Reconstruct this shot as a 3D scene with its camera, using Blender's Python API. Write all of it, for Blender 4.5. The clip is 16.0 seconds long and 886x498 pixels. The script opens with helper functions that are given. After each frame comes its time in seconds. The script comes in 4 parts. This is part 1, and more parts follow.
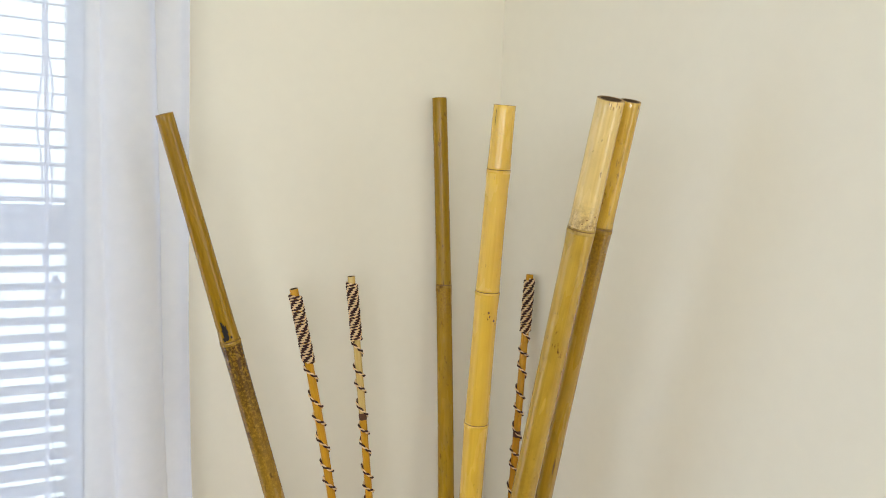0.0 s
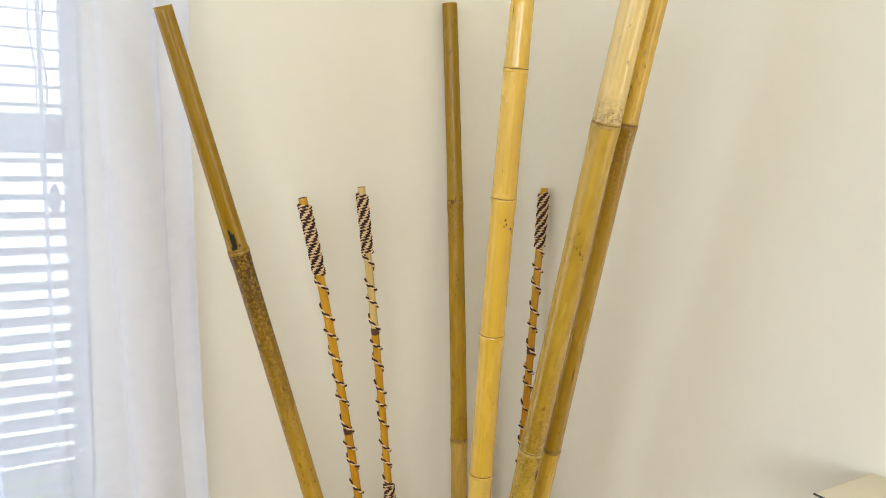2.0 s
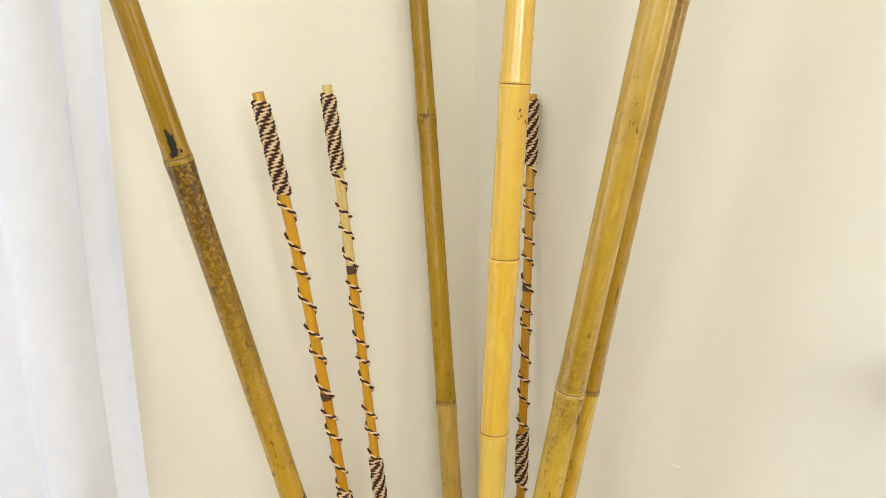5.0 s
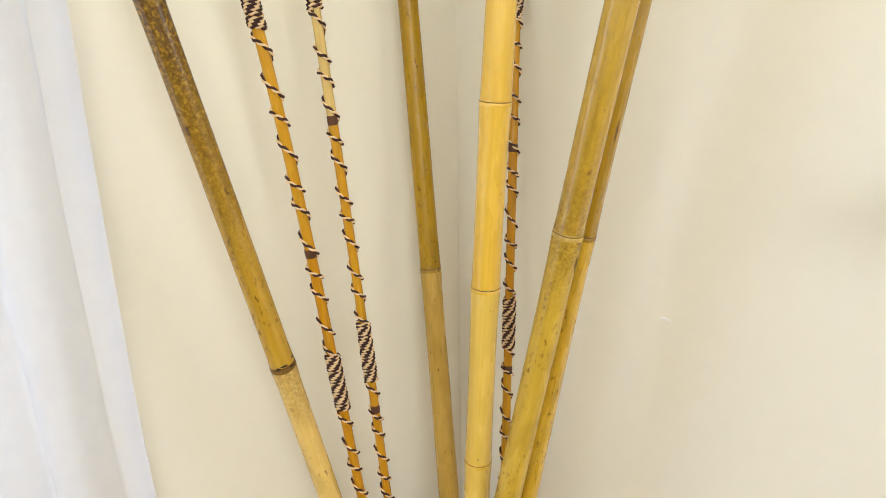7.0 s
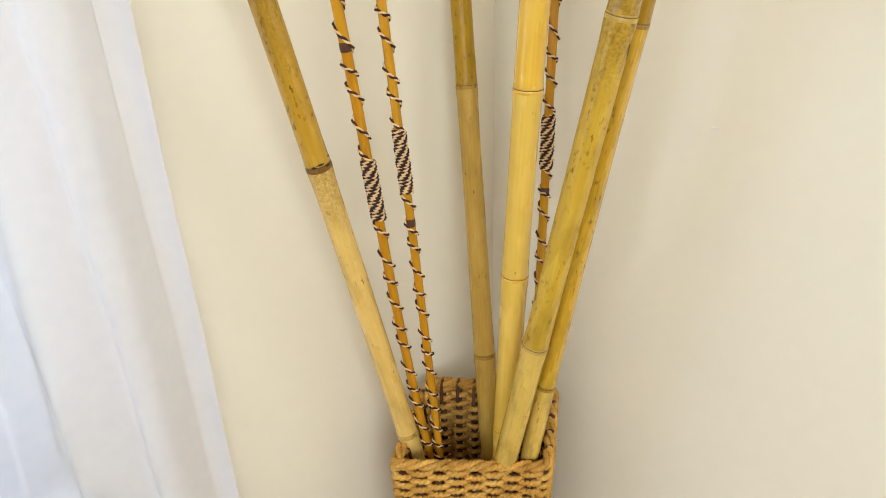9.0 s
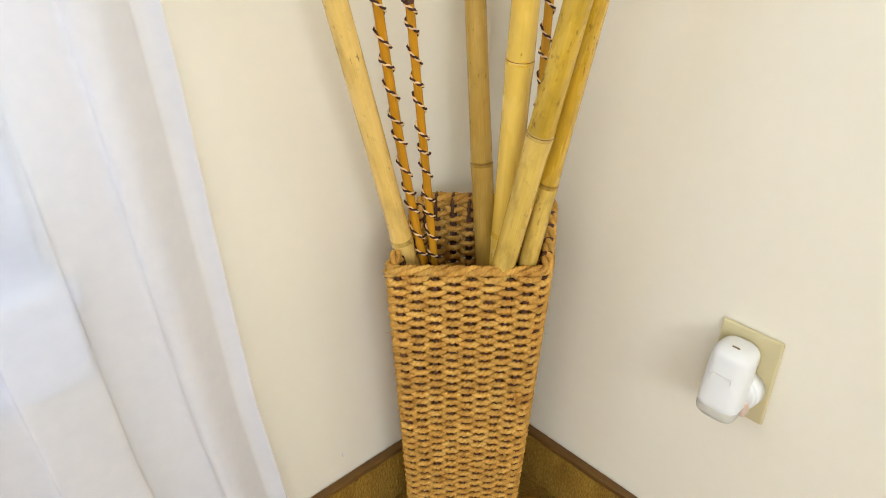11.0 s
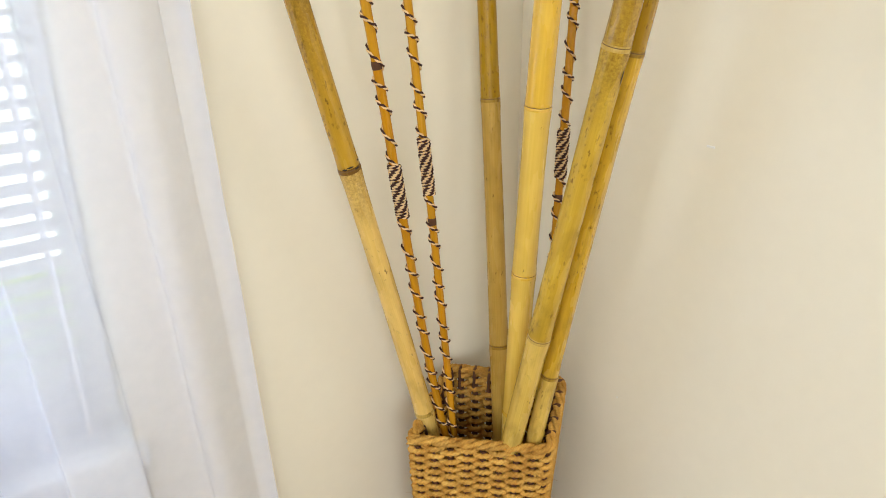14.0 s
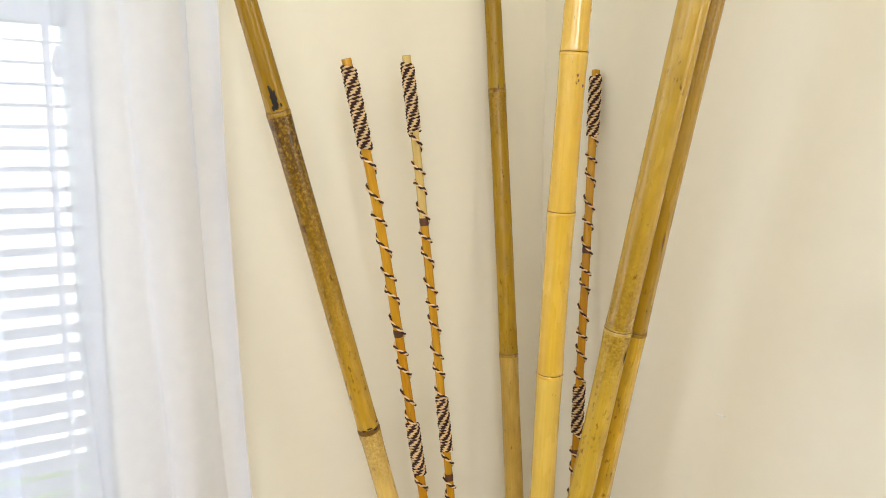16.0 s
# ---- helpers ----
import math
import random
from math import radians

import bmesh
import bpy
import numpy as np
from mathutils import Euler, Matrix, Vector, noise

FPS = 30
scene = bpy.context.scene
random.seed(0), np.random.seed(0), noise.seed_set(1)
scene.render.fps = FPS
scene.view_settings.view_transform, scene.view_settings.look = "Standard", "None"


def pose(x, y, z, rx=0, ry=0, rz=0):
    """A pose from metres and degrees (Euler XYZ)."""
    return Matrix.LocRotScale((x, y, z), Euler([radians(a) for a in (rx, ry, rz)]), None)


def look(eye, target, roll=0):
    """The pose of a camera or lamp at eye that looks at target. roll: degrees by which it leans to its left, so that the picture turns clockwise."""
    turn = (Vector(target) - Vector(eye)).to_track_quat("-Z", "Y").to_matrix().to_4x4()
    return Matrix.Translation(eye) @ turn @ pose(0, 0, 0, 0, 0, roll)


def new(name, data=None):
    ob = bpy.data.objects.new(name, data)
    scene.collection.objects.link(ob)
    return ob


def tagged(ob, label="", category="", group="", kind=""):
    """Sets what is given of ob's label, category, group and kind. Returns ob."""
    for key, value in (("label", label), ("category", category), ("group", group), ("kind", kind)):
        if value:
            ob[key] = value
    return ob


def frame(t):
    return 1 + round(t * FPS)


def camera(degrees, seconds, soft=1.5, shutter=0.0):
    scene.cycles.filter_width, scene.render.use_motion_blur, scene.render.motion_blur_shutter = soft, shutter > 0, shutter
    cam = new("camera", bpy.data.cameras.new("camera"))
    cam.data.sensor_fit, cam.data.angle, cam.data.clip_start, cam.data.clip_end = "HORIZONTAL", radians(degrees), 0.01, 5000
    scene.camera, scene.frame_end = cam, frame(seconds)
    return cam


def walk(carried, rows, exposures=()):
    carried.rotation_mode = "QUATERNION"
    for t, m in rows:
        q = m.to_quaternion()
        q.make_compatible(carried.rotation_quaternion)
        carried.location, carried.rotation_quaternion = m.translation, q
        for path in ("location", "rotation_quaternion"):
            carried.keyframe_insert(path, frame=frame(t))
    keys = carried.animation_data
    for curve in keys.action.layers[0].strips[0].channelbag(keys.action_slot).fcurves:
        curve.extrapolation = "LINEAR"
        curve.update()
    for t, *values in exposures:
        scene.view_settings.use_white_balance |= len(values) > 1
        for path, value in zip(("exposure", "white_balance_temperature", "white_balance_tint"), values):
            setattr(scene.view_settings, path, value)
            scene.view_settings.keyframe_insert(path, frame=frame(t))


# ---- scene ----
cam = camera(62.4, 16.0, soft=1.0)
PATH = [
    (0, (-0.6387, -0.9535, 1.3953), (0.3527, 0.7773, 1.2488), 2.20),
    (0.5, (-0.6358, -0.9429, 1.3823), (0.3519, 0.7866, 1.1992), 2.08),
    (1, (-0.6381, -0.9367, 1.3729), (0.3490, 0.7877, 1.1443), 1.97),
    (1.5, (-0.6399, -0.9311, 1.3589), (0.3478, 0.7880, 1.0961), 1.84),
    (2, (-0.6409, -0.9225, 1.3430), (0.3519, 0.7905, 1.0600), 1.79),
    (2.5, (-0.6387, -0.9105, 1.3327), (0.3578, 0.7946, 1.0173), 1.58),
    (3, (-0.6354, -0.8990, 1.3150), (0.3872, 0.7888, 0.9901), 1.19),
    (3.2, (-0.6320, -0.8961, 1.3119), (0.3994, 0.7853, 0.9814), 1.19),
    (3.7, (-0.6316, -0.8646, 1.2935), (0.4452, 0.7889, 0.9677), 0.81),
    (4.25, (-0.6384, -0.8013, 1.2681), (0.5165, 0.8033, 0.9658), 0.23),
    (4.8, (-0.6479, -0.7396, 1.2422), (0.5844, 0.8092, 0.9553), -0.36),
    (5.3, (-0.6551, -0.7128, 1.2225), (0.6234, 0.7949, 0.9186), -0.75),
    (5.5, (-0.6548, -0.7116, 1.2202), (0.6342, 0.7821, 0.8926), -0.98),
    (6, (-0.6622, -0.7069, 1.1994), (0.6536, 0.7560, 0.8407), -1.14),
    (6.5, (-0.6590, -0.6951, 1.1756), (0.6588, 0.7501, 0.7576), -1.26),
    (7, (-0.6620, -0.6889, 1.1567), (0.6495, 0.7382, 0.6634), -1.03),
    (7.5, (-0.6636, -0.6825, 1.1367), (0.6271, 0.7340, 0.5643), -1.01),
    (8, (-0.6706, -0.6805, 1.1160), (0.5996, 0.7262, 0.4773), -1.07),
    (8.5, (-0.6754, -0.6763, 1.0941), (0.5614, 0.7278, 0.3878), -1.08),
    (9, (-0.6822, -0.6776, 1.0628), (0.5318, 0.7200, 0.3059), -1.17),
    (9.5, (-0.6830, -0.6752, 1.0298), (0.5170, 0.7036, 0.2179), -0.95),
    (10, (-0.6889, -0.6691, 1.0017), (0.5081, 0.6815, 0.1396), -0.76),
    (10.2, (-0.6903, -0.6686, 1.0015), (0.4994, 0.6618, 0.0988), -0.21),
    (10.7, (-0.7013, -0.6667, 0.9662), (0.4842, 0.6230, 0.0012), 0.12),
    (11.25, (-0.7197, -0.6713, 0.9159), (0.4648, 0.5760, -0.1045), 0.12),
    (11.8, (-0.7332, -0.6828, 0.8906), (0.4454, 0.5471, -0.1574), -0.07),
    (12.3, (-0.7315, -0.6994, 0.9213), (0.4302, 0.5561, -0.1153), -0.27),
    (12.5, (-0.7278, -0.7066, 0.9496), (0.4236, 0.5650, -0.0786), -0.31),
    (13, (-0.7138, -0.7274, 1.0115), (0.4085, 0.6045, 0.0284), -0.55),
    (13.5, (-0.7077, -0.7552, 1.0546), (0.4015, 0.6594, 0.1780), -0.50),
    (14, (-0.7006, -0.7687, 1.0940), (0.3948, 0.7226, 0.3349), -0.32),
    (14.5, (-0.6884, -0.7802, 1.1275), (0.3862, 0.7804, 0.4873), -0.16),
    (15, (-0.6871, -0.7849, 1.1468), (0.3934, 0.8216, 0.6451), 0.20),
    (15.5, (-0.6873, -0.7918, 1.1734), (0.3947, 0.8437, 0.7805), 0.10),
    (16, (-0.6911, -0.8042, 1.1832), (0.3874, 0.8597, 0.9224), 0.13),
]
walk(cam, [(t, look(eye, target, roll)) for t, eye, target, roll in PATH],
     exposures=[(0, -0.39, 6150, 7.5), (1.5, -0.29, 6250, 8), (3, -0.20, 6400, 7.5), (5.5, 0.06, 6400, 7), (9, 0.07, 6450, 7), (12.5, 0.25, 6250, 8), (14, 0.01, 6550, 7), (16, -0.07, 6650, 7)])

# ---- world, sun and window light ----
world = bpy.data.worlds.new("sky")
scene.world = world
world.use_nodes = True
wn = world.node_tree
sky = wn.nodes.new("ShaderNodeTexSky")
sky.sky_type, sky.sun_disc = "NISHITA", False
sky.sun_elevation, sky.sun_rotation = radians(55), radians(200)
wn.links.new(sky.outputs[0], wn.nodes["Background"].inputs[0])
wn.nodes["Background"].inputs[1].default_value = 0.15

sun_data = bpy.data.lights.new("sun", "SUN")
sun_data.energy, sun_data.angle, sun_data.color = 5.0, radians(0.5), (1.0, 0.95, 0.86)
sun = new("sun", sun_data)
sun.matrix_world = look((-1.96, -5.4, 8.2), (0, 0, 0))


def window_lamp(name, at, toward, sx, sy, power, color):
    d = bpy.data.lights.new(name, "AREA")
    d.shape, d.size, d.size_y, d.energy, d.color = "RECTANGLE", sx, sy, power, color
    ob = new(name, d)
    ob.matrix_world = look(at, toward)
    return ob


# west and south lamps: fill light from unseen windows added behind the camera
window_lamp("west_unseen_window_fill", (-3.36, -1.95, 1.62), (0.0, -1.3, 1.3), 2.2, 1.1, 30, (0.885, 0.928, 1.0))
window_lamp("south_unseen_window_fill", (-2.05, -3.46, 1.65), (-1.2, 0.0, 1.25), 1.6, 1.15, 54, (0.915, 0.947, 1.0))
window_lamp("east_window_daylight", (0.03, -1.01, 1.53), (-1.0, -1.01, 1.53), 0.60, 0.88, 5.2, (0.93, 0.95, 1.0))
window_lamp("north_window_daylight", (-1.03, -0.004, 1.29), (-1.03, -1.0, 1.29), 0.86, 1.28, 6.6, (0.76, 0.86, 1.0))

# ---- materials ----


def material(name, rough=0.6, metal=0.0, spec=0.5):
    m = bpy.data.materials.new(name)
    m.use_nodes = True
    b = m.node_tree.nodes["Principled BSDF"]
    b.inputs["Roughness"].default_value, b.inputs["Metallic"].default_value = rough, metal
    b.inputs["Specular IOR Level"].default_value = spec
    return m, m.node_tree.nodes, m.node_tree.links, b


def node(nodes, kind, **values):
    n = nodes.new(kind)
    for key, value in values.items():
        n.inputs[key].default_value = value
    return n


def ramp(nodes, stops):
    r = nodes.new("ShaderNodeValToRGB")
    e = r.color_ramp.elements
    while len(e) < len(stops):
        e.new(0.5)
    for k, (p, c) in zip(e, stops):
        k.position, k.color = p, (*c, 1) if len(c) == 3 else c
    return r


def mix(nodes, links, fac, a, b, mode="MIX"):
    m = nodes.new("ShaderNodeMix")
    m.data_type, m.blend_type = "RGBA", mode
    for socket, value in ((m.inputs["Factor"], fac), (m.inputs["A"], a), (m.inputs["B"], b)):
        if hasattr(value, "links"):
            links.new(value, socket)
        elif isinstance(value, (int, float)):
            socket.default_value = value
        else:
            socket.default_value = (*value, 1)
    return m.outputs["Result"]


def bumped(nodes, links, bsdf, height, strength, distance):
    b = node(nodes, "ShaderNodeBump", Strength=strength, Distance=distance)
    links.new(height, b.inputs["Height"])
    links.new(b.outputs[0], bsdf.inputs["Normal"])


def plain(name, color, rough=0.6, vary=0.08, scale=30.0, bump=0.15, spec=0.5, depth=0.001, metal=0.0):
    """A surface of one colour with slight mottling at two scales and a fine relief."""
    m, nodes, links, b = material(name, rough, metal, spec)
    c = nodes.new("ShaderNodeTexCoord")
    big = node(nodes, "ShaderNodeTexNoise", Scale=scale * 0.15, Detail=3.0)
    fine = node(nodes, "ShaderNodeTexNoise", Scale=scale * 6, Detail=4.0)
    links.new(c.outputs["Object"], big.inputs["Vector"])
    links.new(c.outputs["Object"], fine.inputs["Vector"])
    lo, hi = [v * (1 - vary) for v in color], [min(1, v * (1 + vary)) for v in color]
    r = ramp(nodes, [(0.3, lo), (0.7, hi)])
    links.new(big.outputs["Fac"], r.inputs[0])
    col = mix(nodes, links, 0.25, r.outputs[0], ramp_of(nodes, links, fine.outputs["Fac"], lo, hi))
    links.new(col, b.inputs["Base Color"])
    bumped(nodes, links, b, fine.outputs["Fac"], bump, depth)
    return m


def ramp_of(nodes, links, fac, lo, hi):
    r = ramp(nodes, [(0.35, lo), (0.65, hi)])
    links.new(fac, r.inputs[0])
    return r.outputs[0]


def bamboo(name, light, dark, stain=(0.105, 0.040, 0.008), amount=0.3, blotch=(0.25, 0.15, 0.03), blotch_amount=0.3,
           fade=None, strength=0.95, rough=0.23, dense=0.0, gloss=0.0, deep=1.0):
    """Bamboo skin: u runs round the culm, v along it in metres. Fibre streaks, soft blotches and dark specks; fade is a
    stretch of v over which the specks die out."""
    m, nodes, links, b = material(name, rough + 0.08, 0.0, 0.22 + 0.28 * gloss)
    b.inputs["Coat Weight"].default_value, b.inputs["Coat Roughness"].default_value = 0.75 * gloss, 0.12
    light, dark = [v * deep for v in light], [v * deep for v in dark]
    uv = nodes.new("ShaderNodeTexCoord")
    info = nodes.new("ShaderNodeObjectInfo")
    shift = nodes.new("ShaderNodeVectorMath")
    shift.operation = "ADD"
    links.new(uv.outputs["UV"], shift.inputs[0])
    links.new(info.outputs["Random"], shift.inputs[1])
    xyz = nodes.new("ShaderNodeTexCoord")

    def noise_at(sx, sy, detail=4.0, source=None):
        mp = node(nodes, "ShaderNodeMapping", Scale=(sx, sy, 1.0))
        links.new(source or shift.outputs[0], mp.inputs[0])
        n = node(nodes, "ShaderNodeTexNoise", Scale=1.0, Detail=detail, Roughness=0.6)
        links.new(mp.outputs[0], n.inputs["Vector"])
        return n.outputs["Fac"]

    fibre = noise_at(46, 5)
    broad = noise_at(3.0, 7.0, 3.0)
    r1 = ramp(nodes, [(0.28, dark), (0.72, light)])
    blend = nodes.new("ShaderNodeMath")
    blend.operation = "MULTIPLY_ADD"
    blend.inputs[1].default_value, blend.inputs[2].default_value = 0.5, 0.26
    links.new(fibre, blend.inputs[0])
    both = nodes.new("ShaderNodeMath")
    both.operation = "MULTIPLY_ADD"
    both.inputs[1].default_value = 0.6
    links.new(broad, both.inputs[0])
    sub = nodes.new("ShaderNodeMath")
    sub.operation = "SUBTRACT"
    links.new(blend.outputs[0], sub.inputs[0])
    sub.inputs[1].default_value = 0.3
    links.new(sub.outputs[0], both.inputs[2])
    links.new(both.outputs[0], r1.inputs[0])
    soft = ramp(nodes, [(0.48, (0, 0, 0)), (0.68, (blotch_amount,) * 3)])
    links.new(noise_at(5.0, 22.0, 5.0), soft.inputs[0])
    col = mix(nodes, links, soft.outputs[0], r1.outputs[0], blotch)
    specks = ramp(nodes, [(0.66 - 0.22 * amount, (0, 0, 0)), (0.74 - 0.18 * amount, (1, 1, 1))])
    links.new(noise_at(17.0, 95.0, 6.0), specks.inputs[0])
    patch = ramp(nodes, [(0.42, (0, 0, 0)), (0.62, (1, 1, 1))])
    links.new(noise_at(2.5, 12.0, 3.0), patch.inputs[0])
    fac = mix(nodes, links, 1.0, specks.outputs[0], patch.outputs[0], "MULTIPLY")
    if fade:
        sep = nodes.new("ShaderNodeSeparateXYZ")
        links.new(uv.outputs["UV"], sep.inputs[0])
        mr = node(nodes, "ShaderNodeMapRange")
        mr.inputs["From Min"].default_value, mr.inputs["From Max"].default_value = fade
        mr.inputs["To Min"].default_value, mr.inputs["To Max"].default_value = 0.0, 1.0
        links.new(sep.outputs["Y"], mr.inputs["Value"])
        wide = ramp(nodes, [(0.33 - dense, (0.0, 0.0, 0.0)), (0.63 - dense, (strength,) * 3)])
        links.new(noise_at(26.0, 330.0, 6.0), wide.inputs[0])
        fac2 = mix(nodes, links, 1.0, wide.outputs[0], mr.outputs[0], "MULTIPLY")
        col = mix(nodes, links, fac2, col, stain)
    col = mix(nodes, links, fac, col, stain)
    links.new(col, b.inputs["Base Color"])
    rr = ramp(nodes, [(0.3, (rough - 0.06,) * 3), (0.7, (rough + 0.12,) * 3)])
    links.new(broad, rr.inputs[0])
    links.new(rr.outputs[0], b.inputs["Roughness"])
    bumped(nodes, links, b, fibre, 0.12, 0.0008)
    return m


WALL = plain("cream wall paint", (0.822, 0.764, 0.632), 0.55, 0.025, 8.0, 0.10, 0.3, 0.0008)
CEILING = plain("white ceiling paint", (0.82, 0.80, 0.76), 0.8, 0.02, 8.0, 0.1)
WHITE = plain("white painted frame", (0.80, 0.82, 0.84), 0.4, 0.03, 20.0, 0.05)


def slat_material():
    """Thin white vinyl: part of the daylight glows through it."""
    m = bpy.data.materials.new("white vinyl slat")
    m.use_nodes = True
    nodes, links = m.node_tree.nodes, m.node_tree.links
    b = nodes["Principled BSDF"]
    c = nodes.new("ShaderNodeTexCoord")
    n = node(nodes, "ShaderNodeTexNoise", Scale=25.0, Detail=3.0)
    links.new(c.outputs["Object"], n.inputs["Vector"])
    r = ramp(nodes, [(0.3, (0.82, 0.83, 0.86)), (0.7, (0.88, 0.89, 0.92))])
    links.new(n.outputs["Fac"], r.inputs[0])
    links.new(r.outputs[0], b.inputs["Base Color"])
    b.inputs["Roughness"].default_value = 0.45
    tl, mx = nodes.new("ShaderNodeBsdfTranslucent"), nodes.new("ShaderNodeMixShader")
    links.new(r.outputs[0], tl.inputs[0])
    mx.inputs[0].default_value = 0.85
    links.new(b.outputs[0], mx.inputs[1])
    links.new(tl.outputs[0], mx.inputs[2])
    links.new(mx.outputs[0], nodes["Material Output"].inputs[0])
    return m


SLAT = slat_material()
TAPE = plain("pale ladder cord", (0.72, 0.73, 0.77), 0.9, 0.05, 200.0, 0.2)
TRIM = plain("brown wood cap", (0.13, 0.058, 0.007), 0.6, 0.3, 60.0, 0.2)
ALMOND = plain("almond plastic", (0.60, 0.52, 0.30), 0.35, 0.02, 30.0, 0.03)
PLUGWHITE = plain("white plastic", (0.76, 0.755, 0.735), 0.3, 0.015, 30.0, 0.02)
PLUGGREY = plain("clear grey plastic", (0.55, 0.53, 0.47), 0.2, 0.03, 30.0, 0.02)
SLOT = plain("brown slot shade", (0.16, 0.10, 0.03), 0.7, 0.1, 60.0, 0.1)
WICK = plain("pinkish plastic", (0.62, 0.46, 0.36), 0.4, 0.05, 60.0, 0.05)
BLACK = plain("black", (0.012, 0.010, 0.009), 0.5, 0.2, 60.0, 0.1)
LEDGE_TOP = plain("cream laminate", (0.74, 0.65, 0.46), 0.45, 0.05, 80.0, 0.05)
CORD_DARK = plain("dark brown cord", (0.046, 0.014, 0.009), 0.9, 0.3, 400.0, 0.4)
CORD_LIGHT = plain("cream cord", (0.79, 0.57, 0.31), 0.9, 0.12, 400.0, 0.4)
STAKE = plain("dark brown stake", (0.085, 0.028, 0.008), 0.7, 0.3, 200.0, 0.4)
# the shade inside the open pole tops is put into this dark colour
HOLLOW_SHADE = plain("bamboo hollow with painted shade", (0.05, 0.028, 0.01), 0.9, 0.3, 100.0, 0.3)
CUT = plain("cut bamboo end", (0.30, 0.18, 0.06), 0.8, 0.25, 300.0, 0.4)
NODE_DARK = bamboo("dark node ring", (0.34, 0.18, 0.035), (0.10, 0.045, 0.012), amount=0.8)
NODE_LIGHT = bamboo("pale node ring", (0.44, 0.27, 0.04), (0.20, 0.105, 0.014), amount=0.7)
NODE_STRAW = bamboo("straw node ring", (0.62, 0.43, 0.11), (0.33, 0.20, 0.04), amount=0.6)
NODE_LINE = plain("brown node line", (0.15, 0.066, 0.010), 0.6, 0.5, 150.0, 0.3)
CRACK = plain("black charred split", (0.012, 0.008, 0.006), 0.8, 0.3, 200.0, 0.3)

GOLD_TOP = bamboo("golden bamboo", (0.45, 0.258, 0.011), (0.29, 0.146, 0.005), amount=0.1, blotch_amount=0.2, gloss=0.2, deep=0.78)
GOLD_SPECK = bamboo("golden speckled bamboo", (0.62, 0.375, 0.045), (0.43, 0.230, 0.015), amount=0.5, stain=(0.075, 0.033, 0.008), fade=(0.93, 1.20), strength=0.97, dense=0.09, gloss=0.3, deep=0.90)
# GOLD_PALE, OLIVE_LOW, GREEN_LOW, PALE_OLIVE: own tones, lightened to carry brighter light low down
GOLD_PALE = bamboo("pale golden bamboo", (0.79, 0.550, 0.175), (0.63, 0.405, 0.095), amount=0.25, fade=(0.80, 0.93), gloss=0.25)
OLIVE_TOP = bamboo("brown olive bamboo", (0.49, 0.292, 0.012), (0.31, 0.164, 0.005), amount=0.3, blotch_amount=0.35, deep=0.77)
OLIVE_LOW = bamboo("olive bamboo", (0.54, 0.345, 0.080), (0.37, 0.218, 0.036), amount=0.25, blotch_amount=0.3, deep=1.05)
SPECK_OLIVE = bamboo("speckled olive bamboo", (0.50, 0.296, 0.012), (0.32, 0.168, 0.006), amount=0.4, blotch_amount=0.4, fade=(1.18, 1.263), strength=0.55, deep=0.90)
GREEN_SPECK = bamboo("speckled greenish bamboo", (0.70, 0.435, 0.052), (0.48, 0.275, 0.018), amount=0.25, blotch=(0.24, 0.135, 0.012), blotch_amount=0.4, fade=(1.12, 1.005), strength=0.6, gloss=0.8, deep=0.77)
GREEN_LOW = bamboo("mottled greenish bamboo", (0.60, 0.395, 0.055), (0.41, 0.242, 0.020), amount=0.45, blotch=(0.20, 0.115, 0.014), blotch_amount=0.35, fade=(0.93, 1.005), strength=0.55, gloss=0.3, deep=1.08)
BROWN_SPECK = bamboo("speckled brown bamboo", (0.68, 0.400, 0.028), (0.46, 0.240, 0.010), amount=0.3, blotch_amount=0.5, fade=(1.22, 1.36), strength=0.6, gloss=0.8, deep=0.63)
YELLOW = bamboo("yellow bamboo", (0.81, 0.520, 0.068), (0.67, 0.388, 0.032), amount=0.02, blotch_amount=0.08, rough=0.22, gloss=1.0)
# same bamboo as YELLOW, with the brighter light low down put into its colour
YELLOW_LIT = bamboo("yellow bamboo lit copy", (0.80, 0.555, 0.120), (0.66, 0.420, 0.060), amount=0.02, blotch_amount=0.08, rough=0.22, gloss=0.4)
STRAW = bamboo("straw bamboo", (0.77, 0.550, 0.200), (0.60, 0.400, 0.110), amount=0.12, blotch_amount=0.22, fade=(1.400, 1.370), strength=0.75, rough=0.22, gloss=1.0)
BROWNISH = bamboo("brown bamboo", (0.66, 0.410, 0.040), (0.44, 0.245, 0.014), amount=0.4, blotch_amount=0.4, gloss=1.0, deep=1.0)
PALE_OLIVE = bamboo("pale olive bamboo", (0.72, 0.500, 0.125), (0.54, 0.350, 0.062), amount=0.3, blotch=(0.24, 0.15, 0.03), blotch_amount=0.45, gloss=0.2)
CANE_ORANGE = bamboo("orange cane", (0.63, 0.325, 0.024), (0.47, 0.210, 0.010), amount=0.15, blotch_amount=0.25)
CANE_DEEP = bamboo("deep orange cane", (0.60, 0.285, 0.014), (0.45, 0.180, 0.007), amount=0.2, blotch_amount=0.3)
CANE_PALE = bamboo("pale straw cane", (0.72, 0.53, 0.21), (0.55, 0.36, 0.10), amount=0.05, blotch_amount=0.1)


